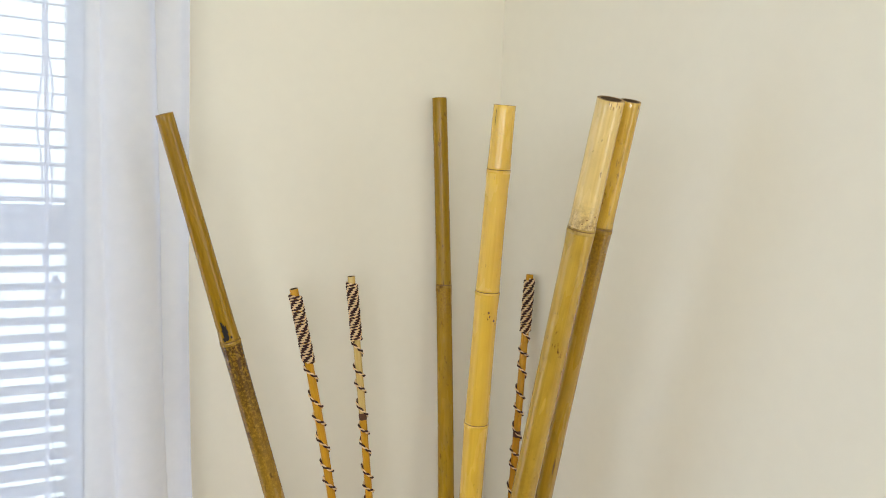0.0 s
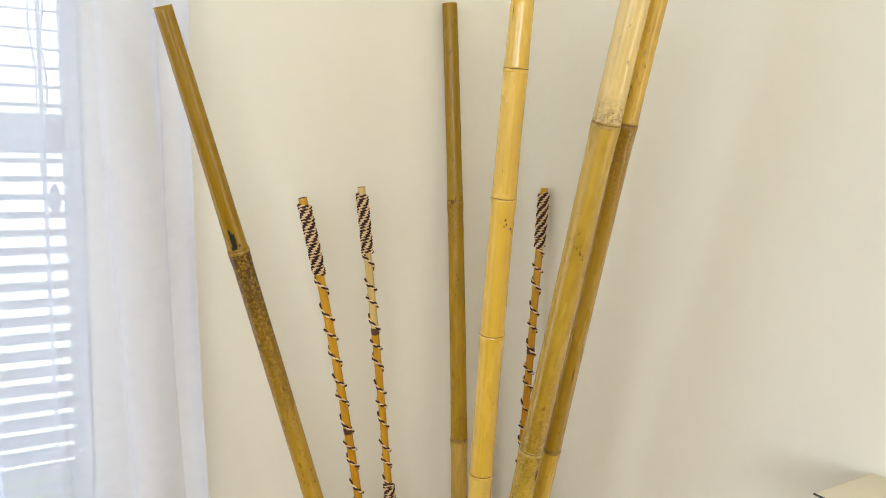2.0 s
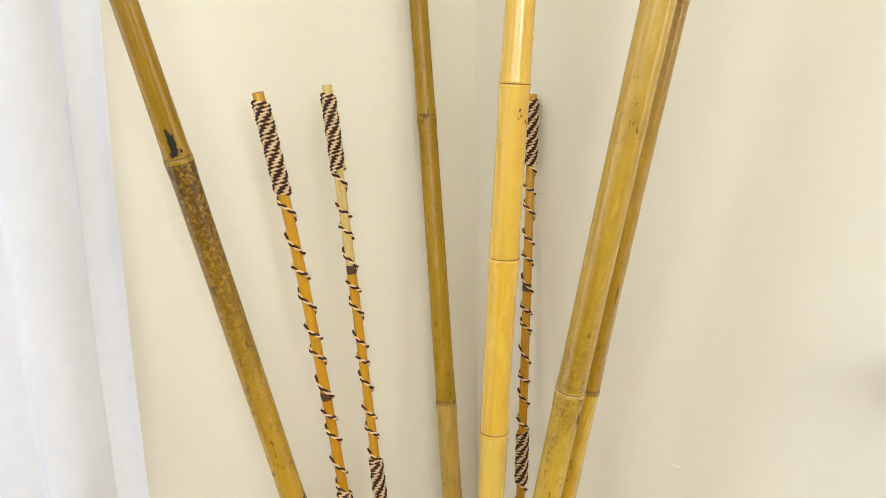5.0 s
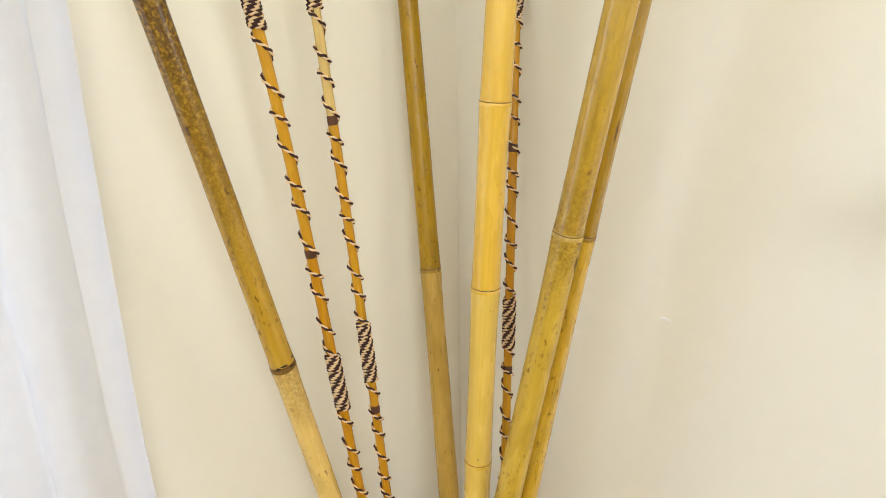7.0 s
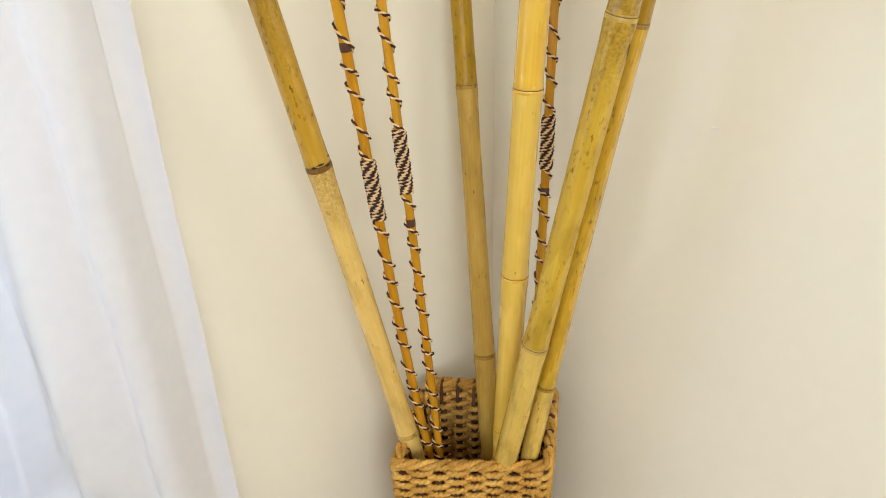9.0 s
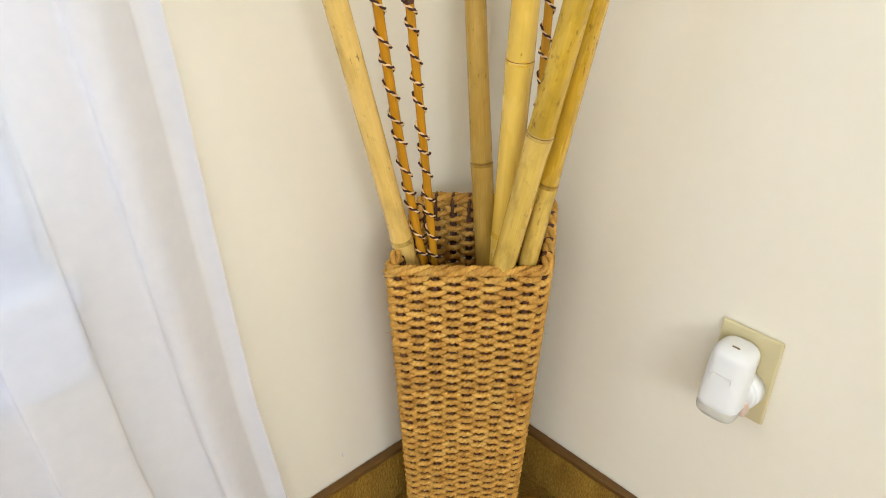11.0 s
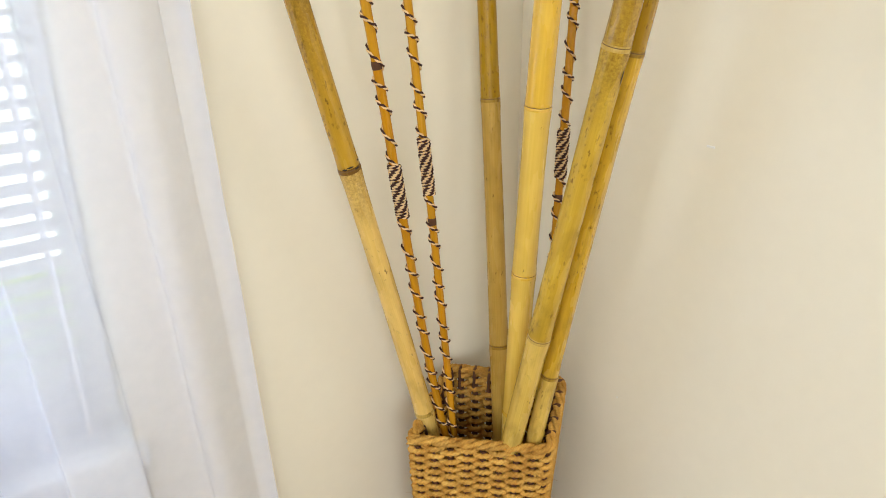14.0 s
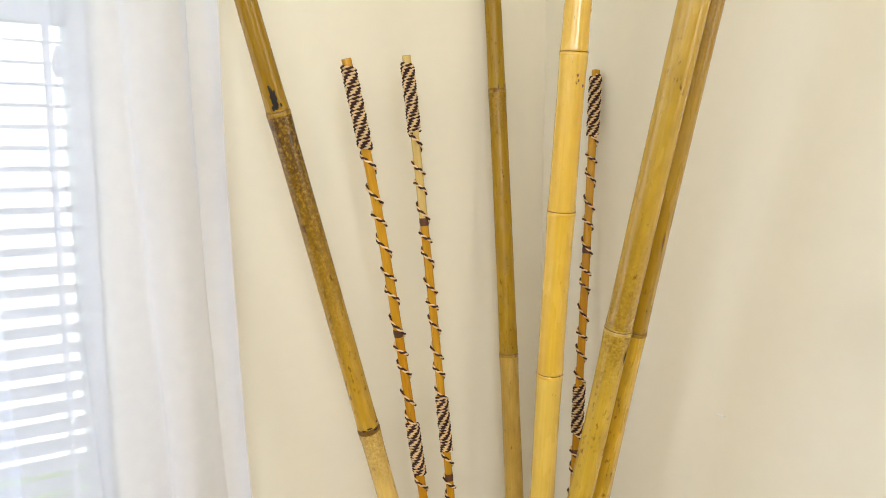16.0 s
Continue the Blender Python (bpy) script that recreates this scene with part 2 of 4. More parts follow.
def rope_material():
    m, nodes, links, b = material("tan seagrass rope", 0.8, 0.0, 0.25)
    c = nodes.new("ShaderNodeTexCoord")
    info = nodes.new("ShaderNodeObjectInfo")
    n = node(nodes, "ShaderNodeTexNoise", Scale=55.0, Detail=4.0)
    f = node(nodes, "ShaderNodeTexNoise", Scale=900.0, Detail=4.0)
    for k in (n, f):
        links.new(c.outputs["Object"], k.inputs["Vector"])
    r = ramp(nodes, [(0.25, (0.43, 0.205, 0.036)), (0.5, (0.60, 0.325, 0.066)), (0.75, (0.72, 0.435, 0.112))])
    links.new(n.outputs["Fac"], r.inputs[0])
    r2 = ramp(nodes, [(0.3, (0.72, 0.72, 0.72)), (0.7, (1.15, 1.15, 1.15))])
    links.new(f.outputs["Fac"], r2.inputs[0])
    col = mix(nodes, links, 1.0, r.outputs[0], r2.outputs[0], "MULTIPLY")
    r3 = ramp(nodes, [(0.0, (0.85, 0.82, 0.78)), (1.0, (1.1, 1.1, 1.08))])
    links.new(info.outputs["Random"], r3.inputs[0])
    col = mix(nodes, links, 1.0, col, r3.outputs[0], "MULTIPLY")
    links.new(col, b.inputs["Base Color"])
    bumped(nodes, links, b, f.outputs["Fac"], 0.5, 0.0006)
    return m


ROPE = rope_material()


def carpet_material(name="brown carpet", stretch=(1.0, 1.0, 1.0)):
    m, nodes, links, b = material(name, 0.95, 0.0, 0.1)
    c = nodes.new("ShaderNodeTexCoord")
    streak = node(nodes, "ShaderNodeMapping", Scale=stretch)
    links.new(c.outputs["Object"], streak.inputs[0])
    big = node(nodes, "ShaderNodeTexNoise", Scale=14.0, Detail=5.0)
    tuft = node(nodes, "ShaderNodeTexVoronoi", Scale=420.0)
    fine = node(nodes, "ShaderNodeTexNoise", Scale=620.0, Detail=4.0)
    for k in (big, tuft, fine):
        links.new(streak.outputs[0], k.inputs["Vector"])
    r = ramp(nodes, [(0.3, (0.21, 0.112, 0.017)), (0.5, (0.29, 0.162, 0.026)), (0.72, (0.40, 0.236, 0.046))])
    links.new(fine.outputs["Fac"], r.inputs[0])
    r2 = ramp(nodes, [(0.32, (0.60, 0.56, 0.48)), (0.52, (0.95, 0.95, 0.92)), (0.72, (1.15, 1.15, 1.12))])
    links.new(big.outputs["Fac"], r2.inputs[0])
    col = mix(nodes, links, 1.0, r.outputs[0], r2.outputs[0], "MULTIPLY")
    links.new(col, b.inputs["Base Color"])
    bumped(nodes, links, b, tuft.outputs["Distance"], 0.7, 0.002)
    return m


CARPET = carpet_material()
FACING = carpet_material("brown carpet facing", (1.0, 1.0, 0.22))


def speckled_material():
    m, nodes, links, b = material("speckled white laminate", 0.5, 0.0, 0.4)
    c = nodes.new("ShaderNodeTexCoord")
    v = node(nodes, "ShaderNodeTexNoise", Scale=210.0, Detail=3.0)
    w = node(nodes, "ShaderNodeTexNoise", Scale=60.0, Detail=2.0)
    for k in (v, w):
        links.new(c.outputs["Object"], k.inputs["Vector"])
    r = ramp(nodes, [(0.24, (0.10, 0.09, 0.08)), (0.31, (0.55, 0.52, 0.47)), (0.45, (0.70, 0.67, 0.62)), (0.7, (0.74, 0.71, 0.66))])
    links.new(v.outputs["Fac"], r.inputs[0])
    links.new(r.outputs[0], b.inputs["Base Color"])
    bumped(nodes, links, b, w.outputs["Fac"], 0.1, 0.001)
    return m


SPECKLED = speckled_material()


def sheer_material():
    """Sheer white voile: part of the light passes straight, the rest is scattered to both sides."""
    m = bpy.data.materials.new("sheer white voile")
    m.use_nodes = True
    nodes, links = m.node_tree.nodes, m.node_tree.links
    nodes.remove(nodes["Principled BSDF"])
    c = nodes.new("ShaderNodeTexCoord")
    weave = node(nodes, "ShaderNodeTexNoise", Scale=60.0, Detail=4.0)
    links.new(c.outputs["Object"], weave.inputs["Vector"])
    tint = ramp(nodes, [(0.3, (0.755, 0.775, 0.89)), (0.7, (0.795, 0.815, 0.92))])
    links.new(weave.outputs["Fac"], tint.inputs[0])
    d, tl, tr = nodes.new("ShaderNodeBsdfDiffuse"), nodes.new("ShaderNodeBsdfTranslucent"), nodes.new("ShaderNodeBsdfTransparent")
    links.new(tint.outputs[0], d.inputs[0])
    links.new(tint.outputs[0], tl.inputs[0])
    a, b = nodes.new("ShaderNodeMixShader"), nodes.new("ShaderNodeMixShader")
    a.inputs[0].default_value, b.inputs[0].default_value = 0.12, 0.50
    links.new(d.outputs[0], a.inputs[1])
    links.new(tl.outputs[0], a.inputs[2])
    links.new(tr.outputs[0], b.inputs[1])
    links.new(a.outputs[0], b.inputs[2])
    links.new(b.outputs[0], nodes["Material Output"].inputs[0])
    return m


SHEER = sheer_material()


def glass_material():
    m, nodes, links, b = material("window glass", 0.02, 0.0, 0.5)
    b.inputs["Base Color"].default_value = (0.95, 0.98, 0.97, 1)
    b.inputs["Transmission Weight"].default_value = 1.0
    b.inputs["IOR"].default_value = 1.45
    return m


GLASS = glass_material()
GRASS = plain("lawn green", (0.16, 0.24, 0.05), 0.9, 0.35, 6.0, 0.4)


def glow_sheet_material():
    """Self-lit sheet outside the window: its emission stands in for a bright overcast distance."""
    m, nodes, links, b = material("self-lit outdoor sheet", 0.9)
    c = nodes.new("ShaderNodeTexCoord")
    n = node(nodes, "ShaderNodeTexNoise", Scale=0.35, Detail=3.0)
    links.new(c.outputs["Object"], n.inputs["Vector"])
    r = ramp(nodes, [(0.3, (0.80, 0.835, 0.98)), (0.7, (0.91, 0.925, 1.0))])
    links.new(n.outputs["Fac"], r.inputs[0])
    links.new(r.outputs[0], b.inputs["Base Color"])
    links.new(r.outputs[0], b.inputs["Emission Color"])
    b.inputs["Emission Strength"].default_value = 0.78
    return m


GLOW_SHEET = glow_sheet_material()

# ---- mesh helpers ----


def link_mesh(name, verts, faces, mats, parent=None, smooth=True, label="", uvs=None, slots=None):
    me = bpy.data.meshes.new(name)
    me.from_pydata([tuple(v) for v in verts], [], [tuple(f) for f in faces])
    for m in mats if isinstance(mats, (list, tuple)) else [mats]:
        me.materials.append(m)
    if slots is not None:
        me.polygons.foreach_set("material_index", slots)
    if smooth:
        me.polygons.foreach_set("use_smooth", [True] * len(me.polygons))
    if uvs is not None:
        layer = me.uv_layers.new(name="UVMap")
        loops = np.zeros(len(me.loops), dtype=np.int32)
        me.loops.foreach_get("vertex_index", loops)
        layer.data.foreach_set("uv", np.asarray(uvs, dtype=np.float32)[loops].ravel())
    me.update()
    ob = new(name, me)
    ob.parent = parent
    if label:
        tagged(ob, label)
    return ob


def part(name, bm, mat, parent, label="", smooth=False):
    me = bpy.data.meshes.new(name)
    bm.to_mesh(me)
    bm.free()
    me.materials.append(mat)
    if smooth:
        me.polygons.foreach_set("use_smooth", [True] * len(me.polygons))
    ob = new(name, me)
    ob.parent = parent
    if label:
        tagged(ob, label)
    return ob


def box(x0, x1, y0, y1, z0, z1, bevel=0.0, segments=2):
    bm = bmesh.new()
    bmesh.ops.create_cube(bm, size=1.0)
    for v in bm.verts:
        v.co = Vector(((x0 + x1) / 2 + v.co.x * (x1 - x0), (y0 + y1) / 2 + v.co.y * (y1 - y0), (z0 + z1) / 2 + v.co.z * (z1 - z0)))
    if bevel:
        bmesh.ops.bevel(bm, geom=bm.edges[:], offset=bevel, segments=segments, affect="EDGES", profile=0.5)
    return bm


def slabs(name, boxes, mat, **tags):
    bm = bmesh.new()
    for b in boxes:
        x0, x1, y0, y1, z0, z1 = b
        made = bmesh.ops.create_cube(bm, size=1.0)["verts"]
        for v in made:
            v.co = Vector(((x0 + x1) / 2 + v.co.x * (x1 - x0), (y0 + y1) / 2 + v.co.y * (y1 - y0), (z0 + z1) / 2 + v.co.z * (z1 - z0)))
    return tagged(part(name, bm, mat, None), **tags)


def thing(name, at, label, category, group=""):
    ob = new(name)
    ob.empty_display_size = 0.05
    ob.location = at
    return tagged(ob, label, category, group)


def settle(root):
    """Parts are modelled in world coordinates: keep them there under a root that stands at its own base."""
    back = Matrix.Translation(root.location).inverted()
    for o in root.children:
        o.matrix_parent_inverse = back


def tube_rings(points, radius, sides, closed=False):
    """Vertices and faces of a tube along points with parallel-carried frames."""
    p = np.asarray(points, float)
    n = len(p)
    tan = (np.roll(p, -1, 0) - np.roll(p, 1, 0)) if closed else np.gradient(p, axis=0)
    tan /= np.linalg.norm(tan, axis=1)[:, None] + 1e-12
    ref = np.where(np.abs(tan[:, 2:3]) > 0.9, np.array([[1.0, 0, 0]]), np.array([[0, 0, 1.0]]))
    a = np.cross(tan, ref)
    a /= np.linalg.norm(a, axis=1)[:, None] + 1e-12
    b = np.cross(tan, a)
    ang = np.linspace(0, 2 * np.pi, sides, endpoint=False)
    r = np.broadcast_to(np.asarray(radius, float), (n,))[:, None, None]
    v = p[:, None] + r * (np.cos(ang)[None, :, None] * a[:, None] + np.sin(ang)[None, :, None] * b[:, None])
    rows = n if closed else n - 1
    i, k = np.meshgrid(np.arange(rows), np.arange(sides), indexing="ij")
    i2, k2 = (i + 1) % n, (k + 1) % sides
    f = np.stack([i * sides + k, i * sides + k2, i2 * sides + k2, i2 * sides + k], -1).reshape(-1, 4)
    return v.reshape(-1, 3), f


# ---- room shell: the corner stands at x = 0, y = 0, the floor at z = 0 ----
FAR_X, FAR_Y, HIGH, THICK = -3.4, -3.5, 2.42, 0.14
WX0, WX1, WZ0, WZ1 = -1.47, -0.575, 0.565, 1.95
wall_north = slabs("wall_north", [
    (WX1, THICK, 0, THICK, 0, HIGH), (FAR_X - THICK, WX0, 0, THICK, 0, HIGH),
    (WX0, WX1, 0, THICK, 0, WZ0), (WX0, WX1, 0, THICK, WZ1, HIGH)], WALL,
    label="cream painted wall with a window opening", category="wall", kind="structure")
EY0, EY1, EZ0, EZ1 = -1.32, -0.70, 1.07, 1.98
wall_east = slabs("wall_east", [
    (0, THICK, FAR_Y - THICK, EY0, 0, HIGH), (0, THICK, EY1, 0, 0, HIGH),
    (0, THICK, EY0, EY1, 0, EZ0), (0, THICK, EY0, EY1, EZ1, HIGH)], WALL,
    label="cream painted wall with small chips and a window over a ledge", category="wall", kind="structure")
# unseen opening, added and placed only for the west fill lamp
WY0, WY1 = -3.10, -0.80
wall_west = slabs("wall_west", [
    (FAR_X - THICK, FAR_X, FAR_Y, WY0, 0, HIGH), (FAR_X - THICK, FAR_X, WY1, 0, 0, HIGH),
    (FAR_X - THICK, FAR_X, WY0, WY1, 0, 1.05), (FAR_X - THICK, FAR_X, WY0, WY1, 2.2, HIGH)], WALL,
    label="cream painted wall with a window opening", category="wall", kind="structure")
# unseen opening too, added to hold the south fill lamp
RX0, RX1, RZ0, RZ1 = -2.90, -1.20, 1.04, 2.28
wall_south = slabs("wall_south", [
    (FAR_X - THICK, RX0, FAR_Y - THICK, FAR_Y, 0, HIGH), (RX1, 0, FAR_Y - THICK, FAR_Y, 0, HIGH),
    (RX0, RX1, FAR_Y - THICK, FAR_Y, 0, RZ0), (RX0, RX1, FAR_Y - THICK, FAR_Y, RZ1, HIGH)], WALL,
    label="cream painted wall with a window opening", category="wall", kind="structure")
ceiling = slabs("ceiling", [(FAR_X - THICK, THICK, FAR_Y - THICK, THICK, HIGH, HIGH + 0.1)], CEILING,
    label="plain white ceiling", category="ceiling", kind="structure")


def carpet_patch(name, origin, u, v, nu, nv, step, height, parent=None, mat=CARPET):
    """A dense sheet of short pile: u and v span it, its nap stands up along their cross product."""
    u, v, origin = Vector(u), Vector(v), Vector(origin)
    n = u.cross(v)
    rng = np.random.RandomState(5)
    h = rng.rand(nv + 1, nu + 1) * height
    verts = [origin + u * (i * step) + v * (j * step) + n * float(h[j, i]) for j in range(nv + 1) for i in range(nu + 1)]
    w = nu + 1
    faces = [(j * w + i, j * w + i + 1, (j + 1) * w + i + 1, (j + 1) * w + i) for j in range(nv) for i in range(nu)]
    return link_mesh(name, verts, faces, mat, parent, smooth=True)


floor = slabs("floor", [(FAR_X - THICK, THICK, FAR_Y - THICK, THICK, -0.12, -0.004)], CARPET,
    label="brown short-pile carpet floor", category="floor", kind="structure")
carpet = tagged(carpet_patch("carpet", (-0.9, -0.9, -0.002), (1, 0, 0), (0, 1, 0), 300, 300, 0.003, 0.003),
    "brown short-pile carpet in the corner", "carpet", kind="structure")


def baseboard(name, along_x):
    root = thing(name, (-0.5, 0, 0) if along_x else (0, -0.5, 0), "carpet-covered baseboard with a brown wooden cap", "baseboard")
    tagged(root, kind="structure")
    if along_x:
        part("board", box(FAR_X, -0.001, -0.010, -0.001, 0.0, 0.094, 0.002), CARPET, root)
        carpet_patch("carpet_facing", (-0.9, -0.0105, 0.001), (1, 0, 0), (0, 0, 1), 296, 30, 0.003, 0.002, root, FACING)
        part("cap", box(FAR_X, -0.001, -0.0145, -0.0012, 0.094, 0.1035, 0.002), TRIM, root, "brown wooden cap")
    else:
        part("board", box(-0.010, -0.001, FAR_Y, -0.011, 0.0, 0.094, 0.002), CARPET, root)
        carpet_patch("carpet_facing", (-0.0105, -0.014, 0.001), (0, -1, 0), (0, 0, 1), 296, 30, 0.003, 0.002, root, FACING)
        part("cap", box(-0.0145, -0.0012, FAR_Y, -0.0148, 0.094, 0.1035, 0.002), TRIM, root, "brown wooden cap")
    settle(root)
    return root


baseboard("baseboard", True)
baseboard("baseboard", False)

# ---- window with sashes, blind and sheer curtain ----
window = thing("window_1", (-1.02, 0.07, WZ0), "white double-hung sash window", "window")
tagged(window, kind="structure")
for x0, x1 in ((WX0, WX0 + 0.03), (WX1 - 0.019, WX1)):
    part("window_frame", box(x0, x1, 0.06, 0.135, WZ0, WZ1, 0.003), WHITE, window)
part("window_frame", box(WX0 + 0.03, WX1 - 0.019, 0.06, 0.135, WZ1 - 0.04, WZ1, 0.003), WHITE, window)
part("window_sill", box(WX0 - 0.03, WX1 + 0.012, -0.012, 0.135, WZ0 - 0.022, WZ0 + 0.006, 0.004), WHITE, window)
part("apron", box(WX0 - 0.012, WX1 + 0.003, -0.013, -0.0006, WZ0 - 0.105, WZ0 - 0.0225, 0.003), WHITE, window, "white painted apron under the sill")
part("meeting_rail", box(WX0 + 0.03, WX1 - 0.019, 0.07, 0.115, 1.318, 1.364, 0.003), WHITE, window)
part("bottom_rail", box(WX0 + 0.03, WX1 - 0.019, 0.07, 0.115, WZ0 + 0.006, WZ0 + 0.05, 0.003), WHITE, window)
for z0, z1 in ((WZ0 + 0.05, 1.318), (1.364, WZ1 - 0.04)):
    pane = part("pane", box(WX0 + 0.03, WX1 - 0.019, 0.093, 0.097, z0, z1), GLASS, window)
    pane.visible_shadow = False
settle(window)

blind = thing("window_blind", (-1.02, 0.03, WZ1 - 0.03), "white horizontal slat blind with open slats", "blind")
BX0, BX1 = WX0 + 0.006, WX1 - 0.021
part("head_rail", box(BX0, BX1, 0.012, 0.05, WZ1 - 0.035, WZ1 - 0.001, 0.003), SLAT, blind)
part("bottom_bar", box(BX0, BX1, 0.016, 0.046, WZ0 + 0.012, WZ0 + 0.026, 0.003), SLAT, blind)
sv, sf = [], []
for k in range(7):
    s = (k / 6 - 0.5)
    for x in (BX0, BX1):
        sv.append((x, 0.031 + s * 0.029, 0.0018 * (1 - 4 * s * s) + 0.16 * s * 0.029))
for k in range(6):
    sf.append((2 * k, 2 * k + 1, 2 * k + 3, 2 * k + 2))
slat_mesh = None
z = WZ0 + 0.045
while z < WZ1 - 0.045:
    if slat_mesh is None:
        ob = link_mesh("slat", sv, sf, SLAT, blind)
        slat_mesh = ob.data
    else:
        ob = new("slat", slat_mesh)
        ob.parent = blind
    ob.location.z = z
    z += 0.0206
for x in (-0.617, -1.02, -1.43):
    for y in (0.0145, 0.0475):
        part("ladder_cord", box(x - 0.0018, x + 0.0018, y - 0.0006, y + 0.0006, WZ0 + 0.02, WZ1 - 0.03), TAPE, blind)
for side, reach in ((-1, 0.007), (1, 0.009)):
    pts = []
    for k in range(61):
        h = WZ1 - 0.04 - 0.62 * k / 60
        pts.append((-0.619 + side * (0.0015 + reach * math.sin(k * 0.105) ** 2 * (0.6 + 0.4 * math.sin(0.5 * k + side))), 0.0085 - 0.002 * side, h))
    lv, lf = tube_rings(pts, 0.0011, 5)
    link_mesh("lift_cord", lv, lf, TAPE, blind, label="slack pale lift cord")
tv, tf = tube_rings([(-0.6085, 0.008, WZ1 - 0.665 - 0.006 * k) for k in range(6)], [0.002, 0.0045, 0.0058, 0.0064, 0.0066, 0.003], 12)
link_mesh("cord_tassel", tv, tf, SLAT, blind, label="white plastic cord tassel")
for o in blind.children:
    o.matrix_parent_inverse = Matrix.Translation(blind.location).inverted()

CURTAIN_TOP, CURTAIN_FOOT = 2.12, 0.025


def curtain_edge(z):
    """The free edge of the curtain swings out towards the floor."""
    heights = (0.02, 0.12, 0.25, 0.36, 0.47, 0.60, 0.74, 0.86, 1.04, 1.23, 1.60, 2.12)
    return float(np.interp(z, heights, (-0.386, -0.399, -0.414, -0.427, -0.434, -0.441, -0.447, -0.455, -0.463, -0.469, -0.473, -0.474)))


def curtain_sheet():
    """Voile in loose folds: where the cloth doubles back on itself it hangs in three layers and looks denser."""
    cols, rows = 620, 100
    verts, faces = [], []
    for j in range(rows + 1):
        z = CURTAIN_TOP + (CURTAIN_FOOT - CURTAIN_TOP) * j / rows
        edge = curtain_edge(z)
        low = j / rows
        for i in range(cols + 1):
            d = 1.16 * (i / cols) ** 1.15
            x = edge - d * (1.0 - 0.05 * low)
            calm = min(1.0, max(0.0, (d - 0.006) / (0.035 + 0.035 * low)))
            calm = calm * calm * (3 - 2 * calm)
            w = 2 * math.pi * (d / 0.112 + 0.16 * math.sin(d * 13.0 + 0.6) + 0.07 * math.sin(2.6 * z + d * 17)) + 0.5 * math.sin(1.4 * z + 0.7)
            deep = 0.75 + 0.35 * math.sin(d * 23.0 + 1.1) + 0.15 * math.sin(1.9 * z + 5 * d)
            y = -0.052 + calm * (0.017 * deep * math.sin(w) + 0.003 * math.sin(1.7 * w + 1.1 + 1.5 * z)) + 0.006 * math.sin(2.1 * z + 6 * d)
            x += calm * 0.021 * deep * math.sin(2 * w + 0.6) * (0.6 + 0.4 * math.sin(w)) + 0.003 * calm * math.sin(5.1 * z + 30 * d)
            verts.append((x, min(y, -0.020 - 0.003 * (d * 40 % 1)), z))
    w = cols + 1
    for j in range(rows):
        for i in range(cols):
            faces.append((j * w + i, (j + 1) * w + i, (j + 1) * w + i + 1, j * w + i + 1))
    hem_v, hem_f = [], []
    wide = [i for i in range(60) if 1.16 * (i / cols) ** 1.15 < 0.013]
    for j in range(rows + 1):
        for i in wide:
            x, y, z = verts[j * w + i]
            hem_v.append((x, y - 0.0018, z))
    n = len(wide)
    for j in range(rows):
        for i in range(n - 1):
            hem_f.append((j * n + i, (j + 1) * n + i, (j + 1) * n + i + 1, j * n + i + 1))
    return verts, faces, hem_v, hem_f


curtain = thing("sheer_curtain", (-1.0, -0.05, CURTAIN_FOOT), "sheer white voile curtain hanging in soft folds before the window", "curtain")
cv, cf, hv, hf = curtain_sheet()
voile = link_mesh("voile_panel", cv, cf, SHEER, curtain)
link_mesh("side_hem", hv, hf, SHEER, voile, label="double-thick stitched side hem")
settle(curtain)
rod = thing("curtain_rod", (-1.0, -0.05, CURTAIN_TOP), "white metal curtain rod above the window", "curtain rod")
rv, rf = tube_rings([(-1.75 + 1.35 * k / 12, -0.05, CURTAIN_TOP + 0.006) for k in range(13)], 0.008, 12)
link_mesh("pole", rv, rf, WHITE, rod)
for x in (-1.70, -0.44):
    part("bracket", box(x - 0.008, x + 0.008, -0.058, 0.0, CURTAIN_TOP - 0.012, CURTAIN_TOP + 0.02, 0.003), WHITE, rod)
settle(rod)

# outside
foundation = slabs("foundation", [(FAR_X - THICK, THICK, FAR_Y - THICK, THICK, -1.0, -0.124)], CEILING, label="plain pale foundation under the room", category="foundation", kind="structure")
lawn = slabs("lawn", [(-400, 400, -400, 400, -1.1, -0.9)], GRASS, label="sunlit green lawn round the house", category="lawn", kind="structure")
# added sheet that glows by itself to brighten the view through the window
backdrop = slabs("backdrop", [(-16, 14, 4.5, 4.7, -1.1, 8.0)], GLOW_SHEET, label="self-lit pale sheet beyond the lawn, glowing in place of bright sky", category="backdrop", kind="structure")

# ---- woven basket in the corner ----
IN, ACROSS = Vector((0.692, 0.722, 0)), Vector((0.722, -0.692, 0))
MID = Vector((-0.2035, -0.167, 0))


def basket_corner(side, back, s):
    """A corner of the basket's outline at s, 0 at the floor to 1 at the rim."""
    half = (0.0735 + 0.0215 * s) if not back else (0.069 + 0.043 * s if side > 0 else 0.066 - 0.008 * s)
    deep = (0.028 * (1 - s)) if not back else ((0.114 if side > 0 else 0.146) * s + 0.128 * (1 - s))
    z = 0.006 + s * (0.491 if not back else 0.530 if side > 0 else 0.519)
    p = MID + IN * deep + ACROSS * (side * half)
    return Vector((p.x, p.y, z))


